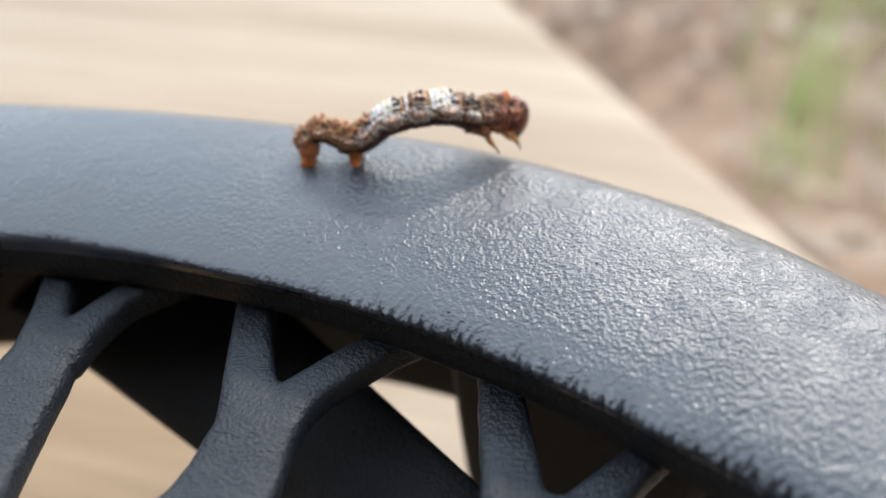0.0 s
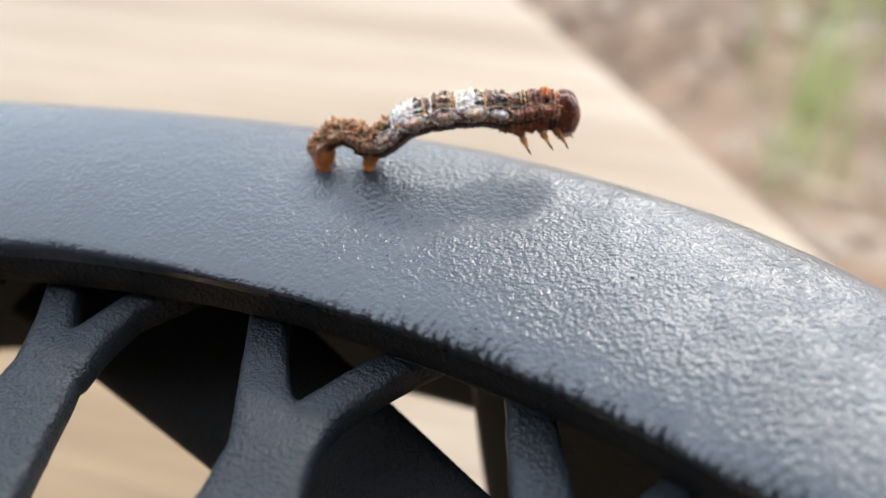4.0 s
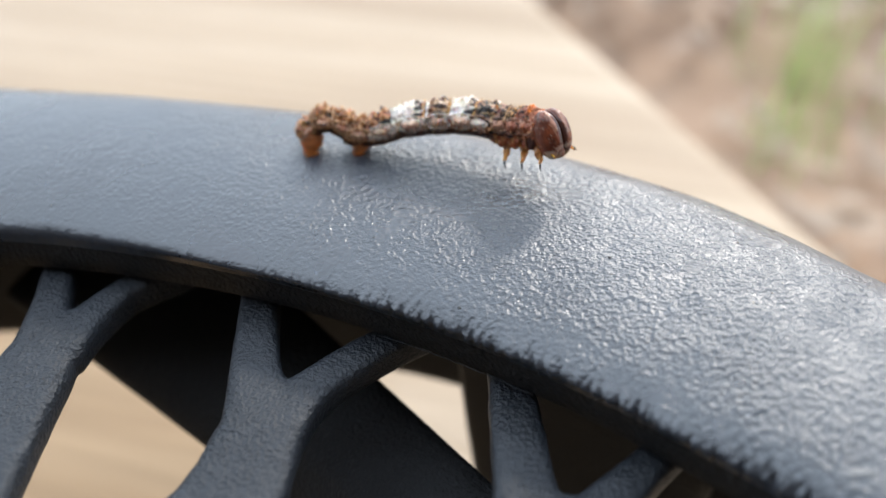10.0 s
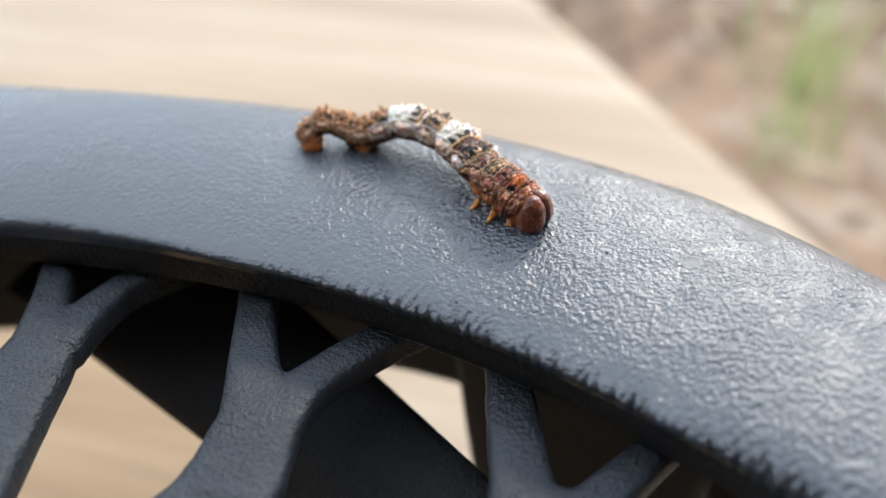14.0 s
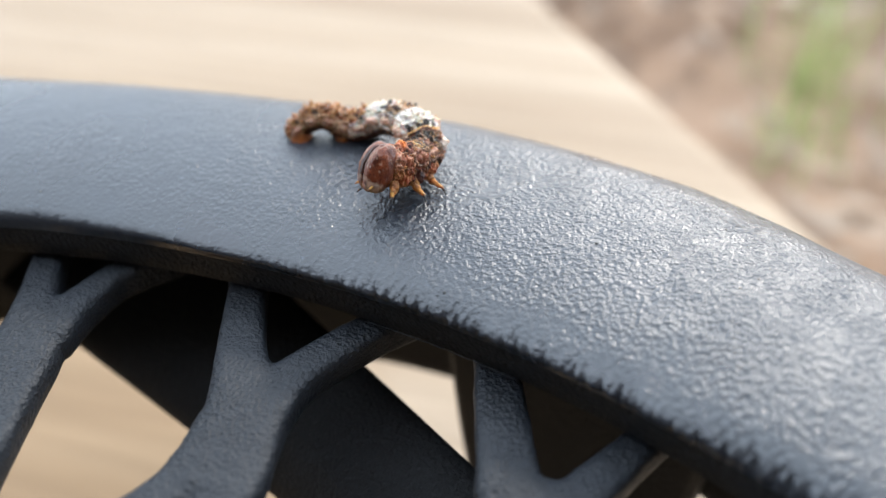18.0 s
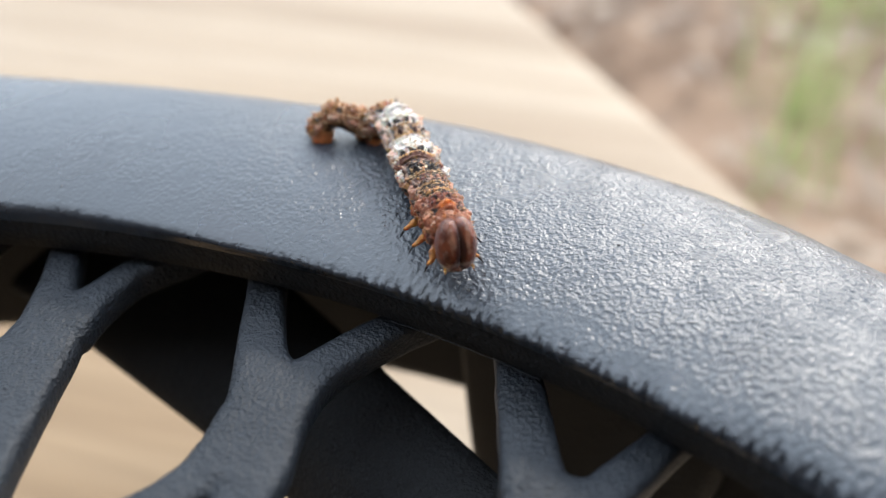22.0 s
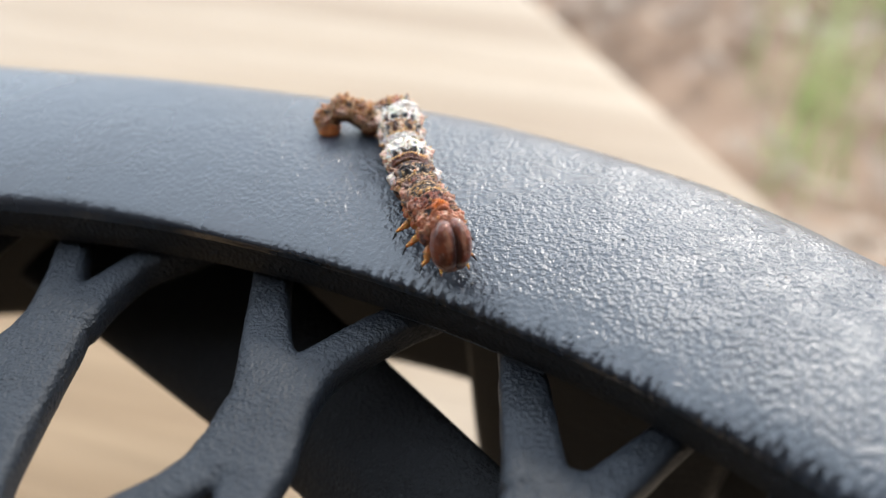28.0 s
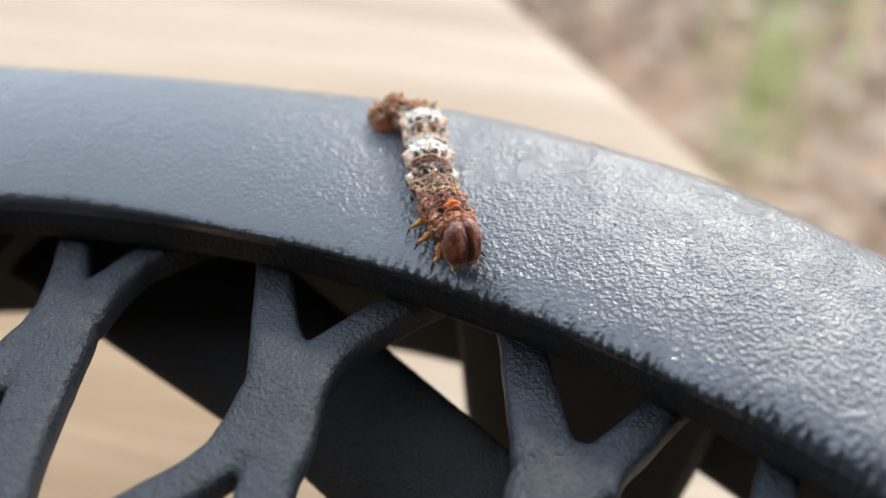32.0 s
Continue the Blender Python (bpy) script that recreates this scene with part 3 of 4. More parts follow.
def marking(look_, a, y, p, seed):
    """Colour at the angle a from the back's ridge (degrees, both sides alike), y from -1 (rear) to 1 (front)."""
    n1 = noise.noise(p * 1.3 + Vector((seed, 0, 0)))
    n2 = noise.noise(p * 3.4 + Vector((0, seed, 0)))
    n3 = noise.noise(p * 6.5 + Vector((seed, 1, 2)))
    e, b = y + 0.12 * n1 + 0.07 * n2, a + 9 * n1 + 5 * n2
    back_ = max(0.0, min(1.0, (60 - b) / 8))
    c = mix3(mix3(BROWN, RUST, 0.35 - n1), TAN, 0.12 + 0.5 * n1 + 0.9 * n2)
    c = mix3(c, DARK, max(0, -n2 - 0.02) * (2.2 if look_ == "rear" else 4.0))
    if look_ == "rear":
        c = mix3(c, mix3(TAN, BROWN, 0.4), 0.35)
        c = mix3(c, DARK, 0.75 * spot(b, e, 40, 0.45, 15, 0.28))
        c = mix3(c, PLUM, 0.6 * spot(b, e, 14, -0.5, 14, 0.3))
        c = mix3(c, TAN, 0.75 * spot(b, e, 24, 0.15, 10, 0.22))
        c = mix3(c, TAN, 0.6 * spot(b, e, 52, -0.45, 8, 0.2))
    elif look_ == "plate":
        c = mix3(c, DARK, spot(b, e, 42, 0.25, 15, 0.45))
        c = mix3(c, TAN, 0.8 * spot(b, e, 22, 0.2, 10, 0.3))
        c = mix3(c, WHITE, back_ * ring(e, 0.9, 0.3))
    elif look_ == "white":
        c = mix3(c, mix3(WHITE, (0.80, 0.70, 0.50), 0.35 * spot(b, e, 0, 0.0, 22, 0.4)), (0.93 + 0.45 * n2) * back_ if e < 0.36 else 0)
        for a0, wide in ((12, 9), (38, 9.5)):
            c = mix3(c, DARK, spot(b, y, a0, 0.44 - 0.003 * a0, wide, 0.28))
        c = mix3(c, WHITE, 0.9 * back_ * spot(b, y, 25, 0.45, 4, 0.3))
        c = mix3(c, mix3(AMBER, TAN, 0.4), 0.95 * back_ * ring(e, 0.66, 0.05))
        c = mix3(c, (0.13, 0.045, 0.028), 0.95 * ring(e, 0.90, 0.15) if a < 75 else 0)
    elif look_ == "gold":
        c = mix3(c, mix3((0.46, 0.29, 0.17), TAN, 0.3 + n2), 0.9 * back_)
        c = mix3(c, (0.13, 0.05, 0.032), 0.85 * back_ * ring(e, -0.42, 0.13))
        c = mix3(c, mix3(TAN, WHITE, 0.4), 0.8 * spot(b, y, 0, 0.05, 6, 0.4))
        c = mix3(c, (0.06, 0.028, 0.02), spot(b, y, 17, 0.05, 9.5, 0.42))
        c = mix3(c, DARK, spot(b, y, 44, 0.1, 9, 0.5))
        c = mix3(c, WHITE, 0.95 * back_ * ring(e, -0.80, 0.2))
        c = mix3(c, WHITE, 0.9 * back_ * ring(e, 0.84, 0.16))
        c = mix3(c, mix3(AMBER, TAN, 0.5), 0.95 * back_ * ring(e, 0.56, 0.06))
    elif look_ == "black":
        c = mix3(c, (0.06, 0.021, 0.016), 0.97 * back_ * ring(e, -0.72, 0.26))
        c = mix3(c, mix3(TAN, WHITE, 0.3), 0.8 * back_ * ring(e, -0.36, 0.035))
        c = mix3(c, DARK, 0.99 * ring(y, 0.06, 0.46) if 4 < b < 60 else 0)
        c = mix3(c, mix3(TAN, WHITE, 0.35), spot(b, y, 5, 0.05, 3, 0.36))
        c = mix3(c, TAN, 0.7 * spot(b, y, 33, 0.05, 2.5, 0.26))
        c = mix3(c, mix3(TAN, DARK, 0.45 + 0.6 * math.sin(y * 46)), 0.9 * back_ * ring(e, 0.72, 0.26))
    elif look_ == "mottled":
        c = mix3(c, mix3(PLUM, DARK, 0.4), 0.85)
        c = mix3(c, mix3(PINK, BROWN, 0.55), 0.85 * ring(e, -0.25, 0.2) * max(0.0, min(1.0, (44 - b) / 6)))
        c = mix3(c, (0.14, 0.035, 0.024), spot(b, y, 17, -0.25, 8, 0.2))
        c = mix3(c, DARK, spot(b, y, 52, 0.05, 15, 0.7))
        c = mix3(c, mix3(TAN, DARK, 0.52 + 0.7 * math.sin(y * 30)), 0.9 * back_ * ring(e, 0.55, 0.36))
    elif look_ == "ringed":
        c = mix3(c, mix3(RUST, PLUM, 0.55), 0.8)
        c = mix3(c, mix3(mix3(TAN, AMBER, 0.3), DARK, 0.48 + 0.75 * math.sin(y * 26)), 0.92 * back_ * ring(e, -0.45, 0.42))
        c = mix3(c, DARK, 0.9 * spot(b, y, 47, -0.35, 11, 0.3))
        c = mix3(c, (0.21, 0.055, 0.028), 0.92 * ring(e, 0.50, 0.36) if a < 80 else 0)
        c = mix3(c, ORANGE, 0.8 * spot(b, y, 0, 0.95, 24, 0.14))
    elif look_ == "collar":
        c = mix3(c, mix3(RUST, BROWN, 0.25), 0.75)
        c = mix3(c, mix3(ORANGE, RUST, 0.3 + n2), spot(b, y, 0, -0.34, 19, 0.32))
        c = mix3(c, DARK, spot(b, y, 43, -0.26, 15, 0.38))
        c = mix3(c, mix3(TAN, PINK, 0.5), 0.5 * spot(b, y, 60, -0.3, 5, 0.3))
        c = mix3(c, mix3((0.44, 0.165, 0.09), PINK, 0.25 + n2), 0.92 * ring(e, 0.62, 0.36) if a < 115 else 0)
        c = mix3(c, DARK, 0.85 * ring(e, 0.16, 0.05))
    if look_ in ("black", "mottled", "ringed"):
        c = mix3(c, DARK, min(0.9, max(0.0, -n2 - 0.04) * 3.2))
        c = mix3(c, DARK, 0.75 * ring(y, -0.93, 0.1))
    # the rounded side knob, framed by a pale ridge
    d = math.hypot((a - 66) / 21, y / 0.78) + 0.20 * n1 + 0.12 * n2
    pale = look_ in ("plate", "white", "gold")
    edge, wide = (0.56, 0.30) if pale else (0.72, 0.16)
    inner = max(0.0, min(1.0, (edge - d) / 0.10))
    frame_ = max(0.0, min(1.0, 1.4 - abs(d - edge - 0.26) / wide))
    if pale:
        tan_ = mix3(mix3((0.82, 0.56, 0.42), BROWN, 0.05 + 0.6 * n1 + 0.7 * n2), (0.36, 0.20, 0.14), 0.7 * max(0.0, (60 - a) / 22))
        c = mix3(mix3(c, mix3(WHITE, mix3(PINK, TAN, 0.4), 0.08 + max(0.0, n2) + 0.3 * max(0.0, min(1.0, (a - 80) / 10))), 0.95 * frame_ * max(0.0, min(1.0, 0.85 + 1.6 * n1 + 1.2 * n3))), tan_, 0.92 * inner)
    elif look_ == "rear":
        c = mix3(mix3(c, mix3(TAN, PINK, 0.5), 0.8 * frame_), mix3(mix3(BROWN, (0.72, 0.46, 0.34), 0.75), RUST, 0.05 + n1), 0.9 * inner)
    elif look_ in ("black", "mottled"):
        c = mix3(mix3(c, PINK, 0.4 * frame_), mix3(WHITE, PINK, 0.25) if look_ == "black" else mix3(PINK, RUST, 0.3), 0.9 * inner)
    else:
        c = mix3(mix3(c, PINK, 0.55 * frame_), mix3(RUST, PINK, 0.35), 0.7 * inner)
    low = a + 6 * n1 + 5 * n2 + 8 * abs(y) + 6
    thorax = look_ in ("mottled", "ringed", "collar")
    if look_ in ("plate", "white", "gold"):
        c = mix3(c, mix3(WHITE, TAN, 0.3), 0.8 * max(0.0, 1 - abs(low - 99) / 4))
    if low > 101:
        under = mix3(mix3((0.52, 0.24, 0.09), RUST, 0.5 + 1.3 * n2), PLUM, max(0.0, 0.1 - n1) * 2) if thorax else mix3(UNDER, mix3(RUST, BROWN, 0.5), 0.05 + 0.8 * n2)
        c = mix3(c, under, min(1, (low - 101) / 5))
    c = mix3(c, DARK, (0.12 if look_ == "white" else 0.7 if thorax else 0.75) * max(0.0, 1 - abs(n3) / (0.08 if thorax else 0.07)))
    return mix3(c, DARK, (0.25 if look_ == "collar" and y > 0 else 0.6) * max(0.0, abs(y) - 0.88) / 0.12)


def relief(a, y, p, seed, look_):
    """Height of the skin over the plain barrel, in millimetres."""
    n1, n5 = noise.noise(p * 1.9 + Vector((seed, 4, 0))), noise.noise(p * 4.6 + Vector((seed, 0, 9)))
    thorax = look_ in ("mottled", "ringed", "collar")
    d = math.hypot((a - 66) / 21, y / 0.78) + 0.15 * n1
    h = (0.50 if thorax else 0.66 if look_ in ("white", "black") else 0.50) * max(0.0, 1 - d * 1.1) + 0.24 * math.exp(-((d - 1.0) / 0.16) ** 2) * (0.7 + n5)
    k = {"rear": 1.0, "plate": 1.0, "white": 0.5, "gold": 0.9, "black": 0.75, "mottled": 0.45, "ringed": 0.4, "collar": 0.35}[look_]
    for a0, y0, t, ra, ry in ((20, 0.22, 0.55, 6, 0.13), (27, -0.45, 0.34, 6, 0.13), (47, 0.02, 0.42, 6, 0.15), (8, -0.1, 0.2, 7, 0.2), (52, -0.55, 0.25, 6, 0.14)):
        h += k * t * math.exp(-((a - a0) / ra) ** 2 - ((y - y0) / ry) ** 2)
    if look_ == "collar":
        h += 0.42 * math.exp(-(a / 20) ** 2 - ((y + 0.3) / 0.28) ** 2) - 0.38 * math.exp(-((a - 43) / 11) ** 2 - ((y + 0.26) / 0.22) ** 2) - 0.14 * math.exp(-((y - 0.18) / 0.07) ** 2)
    h += 0.045 * math.cos(y * 19 + n1) - 0.07 * max(0.0, 1 - abs(noise.noise(p * 6.5 + Vector((seed, 1, 2)))) / 0.12)
    h += (0.18 if thorax else 0.09) * n1 + 0.13 * (0.35 - abs(n5)) + 0.05 * noise.noise(p * 9 + Vector((0, 3, seed)))
    if thorax and a > 94:
        hip = 0.42 * math.exp(-((a - 126) / 15) ** 2 - (y / 0.45) ** 2)
        return 0.7 * h + hip + 0.22 * noise.noise(p * 2.6 + Vector((seed, 2, 5))) + 0.10 * noise.noise(p * 6 + Vector((2, seed, 5)))
    return h * (0.45 if a > 100 else 1.0)


def coloured(name, verts, faces, cols, mats, slots=None):
    me = mesh_of(name, verts, faces, mats)
    layer = me.color_attributes.new("marking", "FLOAT_COLOR", "POINT")
    layer.data.foreach_set("color", [x for c in cols for x in (*c, 1.0)])
    if slots:
        me.polygons.foreach_set("material_index", slots)
    return me


def segment_mesh(name, rad, half, look_, seed):
    verts, faces, cols = [], [], []
    rows, round_ = 61, 150
    thorax = name == "thorax_segment"
    wide_ = 0.94 if thorax else 1.0 if look_ == "rear" else 1.08
    for i in range(rows):
        y = -1 + 2 * i / (rows - 1)
        swell = 0.98 * (1 - 0.15 * abs(y) ** 4)
        if i in (0, rows - 1):
            swell *= 0.93
        for j in range(round_):
            th = j * math.tau / round_
            a = abs((math.degrees(th) + 180) % 360 - 180)
            p = Vector((math.sin(th) * 1.5, y * half, math.cos(th) * 1.5))
            r = rad * swell + relief(a, y, p, seed, look_)
            if a > 100 and not thorax:
                r *= 1 - 0.17 * min(1, (a - 100) / 34)
            verts.append((math.sin(th) * r * wide_ * MM, y * half * MM, math.cos(th) * r * MM))
            cols.append(marking(look_, a, y, p, seed))
    faces = grid_faces(rows, round_)
    for i, rev in ((0, True), (rows - 1, False)):
        verts.append((0, (-1 if rev else 1) * half * 0.95 * MM, 0))
        cols.append(DARK)
        c = len(verts) - 1
        for j in range(round_):
            k = (j + 1) % round_
            faces.append((i * round_ + k, i * round_ + j, c) if rev else (i * round_ + j, i * round_ + k, c))
    # fine curved bristles and thorns on the back and the flanks
    rnd = random.Random(int(seed * 10))
    for _ in range(18):
        a0, y0, tall = rnd.uniform(-100, 100), rnd.uniform(-0.8, 0.8), rnd.uniform(0.2, 0.42)
        th = radians(a0)
        tall *= 0.7 if thorax and abs(a0) < 50 else 1.0
        p = Vector((math.sin(th) * 1.5, y0 * half, math.cos(th) * 1.5))
        r = rad * 0.95 + relief(abs(a0), y0, p, seed, look_)
        up = Vector((math.sin(th), rnd.uniform(-0.5, 0.5), math.cos(th))).normalized()
        o = Vector((math.sin(th) * r * wide_, y0 * half, math.cos(th) * r))
        e1 = up.orthogonal().normalized()
        e2 = up.cross(e1)
        hook = Vector((rnd.uniform(-0.3, 0.3), rnd.uniform(0.1, 0.5), 0))
        tone = mix3(marking(look_, abs(a0), y0, p, seed), TAN if look_ != "collar" else ORANGE, rnd.uniform(0.1, 0.5))
        s = len(verts)
        wide = rnd.uniform(0.05, 0.13)
        for h, w in ((0, 1.2), (0.4, 0.75), (0.75, 0.4), (1.0, 0.1)):
            for q in range(6):
                an = q * math.tau / 6
                v = o + (up * h + hook * h * h * 0.5) * tall + (e1 * math.cos(an) + e2 * math.sin(an)) * w * wide
                verts.append(tuple(x * MM for x in v))
                cols.append(mix3(tone, TAN, 0.5 * h * h))
        faces += grid_faces(4, 6, True, s)
    return coloured(name, verts, faces, cols, [SKIN])


def limb_mesh(name, path, tone, tip, ring=12, seed=0.0):
    """A tapered, wrinkled leg along (x, y, z, radius); its last stretch takes the tip colour."""
    pts = []
    for i in range(len(path) - 1):
        for s in range(5):
            pts.append(Vector(path[i]).lerp(Vector(path[i + 1]), s / 5))
    pts.append(Vector(path[-1]))
    verts, cols = [], []
    for i, p in enumerate(pts):
        d = (pts[min(i + 1, len(pts) - 1)] - pts[max(i - 1, 0)]).to_3d().normalized()
        e1 = d.orthogonal().normalized()
        e2 = d.cross(e1)
        u = i / (len(pts) - 1)
        for j in range(ring):
            a = j * math.tau / ring
            v = p.to_3d() + (e1 * math.cos(a) + e2 * math.sin(a)) * p.w * (1 + 0.012 * math.sin(u * 22) + 0.28 * noise.noise((j * 0.7, u * 6, seed)))
            verts.append(tuple(x * MM for x in v))
            k = noise.noise((j * 0.5, u * 7, seed + 3))
            cols.append(mix3(mix3(tone, BROWN, 0.9 - 1.6 * u + k), tip, (u - 0.70) / 0.08))
    faces = grid_faces(len(pts), ring)
    faces += [tuple(reversed(range(ring))), tuple((len(pts) - 1) * ring + j for j in range(ring))]
    return coloured(name, verts, faces, cols, [SKIN])


def head_lobe_mesh(side):
    verts, cols = [], []
    rows, ring = 44, 64
    for i in range(rows):
        ph = math.pi * i / (rows - 1)
        for j in range(ring):
            th = j * math.tau / ring
            d = Vector((math.sin(ph) * math.cos(th), math.sin(ph) * math.sin(th), math.cos(ph)))
            q = Vector((d.x * 1.02, d.y * 1.30, d.z * 1.90))
            q.y -= 0.16 * q.z
            q += d * (0.04 * noise.noise(d * 3) + 0.05 * noise.noise(d * 8 + Vector((side, 2, 0))))
            q += Vector((side * 0.44, 0.0, 0.0))
            if q.x * side < 0.02:
                q.x = side * 0.02
            verts.append(tuple(x * 1.05 * MM for x in q))
            c = mix3((0.10, 0.022, 0.009), (0.25, 0.062, 0.022), 0.5 + noise.noise(d * 2.0 + Vector((side, 0, 0))) + 0.25 * noise.noise(d * 7))
            net = abs(noise.noise(d * 5.5 + Vector((side, 9, 4))))
            c = mix3(c, (0.045, 0.012, 0.007), 0.6 * max(0.0, 1 - net / 0.10))
            c = mix3(c, (0.035, 0.010, 0.007), 0.85 * spot(d.z * 60 + 90, d.x * side, 96, -0.30, 44, 0.22))
            c = mix3(c, (0.50, 0.30, 0.20), 0.35 * spot(d.z * 60 + 90, d.x * side + 0.2 * noise.noise(d * 4), 122, 0.15, 30, 0.14))
            c = mix3(c, (0.72, 0.52, 0.40), 0.75 * spot(d.z * 60 + 90 + 8 * noise.noise(d * 6), d.x * side, 48, 0.55, 14, 0.35) if d.y > 0.0 else 0)
            c = mix3(c, (0.70, 0.50, 0.38), 0.45 * spot(d.z * 60 + 90 + 6 * noise.noise(d * 9), d.x * side, 66, 0.0, 7, 0.45) if d.y > 0.2 else 0)
            c = mix3(c, (0.80, 0.66, 0.54), 0.45 * max(0.0, noise.noise(d * 14 + Vector((3, side, 0))) - 0.45) * 3)
            c = mix3(c, AMBER, 0.5 * max(0, -d.z - 0.6) / 0.3)
            cols.append(c)
    return coloured("head_lobe", verts, grid_faces(rows, ring), cols, [SHELL])


def ball_mesh(name, size, tone, other, mats, seed, rows=14, ring=20):
    verts, cols = [], []
    for i in range(rows):
        ph = math.pi * i / (rows - 1)
        for j in range(ring):
            th = j * math.tau / ring
            d = Vector((math.sin(ph) * math.cos(th), math.sin(ph) * math.sin(th), math.cos(ph)))
            k = noise.noise(d * 2.2 + Vector((seed, 0, 0)))
            verts.append(tuple(x * s * (1 + 0.12 * k) * MM for x, s in zip(d, size)))
            cols.append(mix3(tone, other, 0.5 + k))
    return coloured(name, verts, grid_faces(rows, ring), cols, mats)


def build_caterpillar():
    cat = new("caterpillar")
    cat.location = (-6.2 * MM, 10.5 * MM, 1.4 * MM)
    tagged(cat, "knobbly brown looper caterpillar with white saddle bands on the table rim", "caterpillar")
    made = []
    for k, (name, u, rad, half, look_) in enumerate(SEGMENTS):
        seg = part(name, segment_mesh(name, rad, half, look_, k * 1.7 + 0.3), cat,
                   {"white": "segment with a chalky white saddle and black spots", "collar": "rust-red segment with an orange hump"}.get(look_, ""))
        made.append((seg, u))
        for side in (-1, 1):
            if name == "thorax_segment":
                ahead, out = {"mottled": (0.8, 1.0), "ringed": (1.1, 1.0), "collar": (1.7, 0.8)}[look_]
                me = limb_mesh("leg", [(side * 0.8, ahead * 0.4, -1.0, 0.48), (side * 1.4, ahead * 0.65, -1.62, 0.34), (side * 1.95 * out, ahead * 0.85, -1.85, 0.20), (side * 2.5 * out, ahead, -2.05, 0.12), (side * 2.9 * out, ahead + 0.3, -2.5, 0.035)],
                               (0.60, 0.27, 0.065), (0.01, 0.008, 0.006), seed=k + side)
                part("leg", me, seg, "amber jointed leg with a black claw")
            elif k == 0:
                me = limb_mesh("proleg", [(side * 0.4, -0.1, -0.2, 1.05), (side * 0.75, -0.7, -0.6, 0.98), (side * 1.0, -1.25, -1.05, 0.70), (side * 1.1, -1.55, -1.4, 0.66), (side * 1.15, -1.65, -1.65, 0.42)], mix3(ORANGE, BROWN, 0.3), mix3(ORANGE, AMBER, 0.5), 18, k + side)
                part("proleg", me, seg, "stubby orange-brown clasping proleg")
            elif k == 3:
                me = limb_mesh("proleg", [(side * 0.6, 0, -0.7, 0.85), (side * 0.9, -0.1, -1.2, 0.60), (side * 1.05, -0.15, -1.6, 0.46), (side * 1.1, -0.1, -1.85, 0.52), (side * 1.1, -0.1, -1.98, 0.34)], mix3(ORANGE, BROWN, 0.25), AMBER, 16, k + side)
                part("proleg", me, seg, "stubby orange-brown clasping proleg")
    head = part("head", ball_mesh("head", (1.25, 0.95, 1.35), PINK, RUST, [SKIN], 1.0), cat, "glossy chestnut two-lobed head")
    for side in (-1, 1):
        lobe = part("head_lobe", head_lobe_mesh(side), head)
        lobe.location = (0, 0.35 * MM, -0.10 * MM)
    face = part("face_plate", ball_mesh("face_plate", (0.55, 0.40, 0.8), PINK, RUST, [SHELL], 3.0), head)
    face.location = (0, 1.15 * MM, -1.15 * MM)
    jaw = part("mouthparts", ball_mesh("mouthparts", (0.66, 0.45, 0.36), (0.10, 0.03, 0.015), BROWN, [SHELL], 5.0), head)
    jaw.location = (0, 0.95 * MM, -1.75 * MM)
    for side in (-1, 1):
        part("antenna", limb_mesh("antenna", [(side * 0.95, 1.0, -1.3, 0.16), (side * 1.05, 1.4, -1.55, 0.1), (side * 1.1, 1.65, -1.7, 0.04)], AMBER, BROWN, 8), head)
    made.append((head, 0.94))
    return cat, made


build_ground()
build_wall()
build_litter()
build_grass(0.245, 0.465, 14, 0.018, 0.10, 5)
build_grass(0.315, 0.600, 26, 0.030, 0.13, 6)
build_grass(0.42, 0.80, 48, 0.045, 0.16, 7)
build_bench()
build_table()
caterpillar, crawler = build_caterpillar()


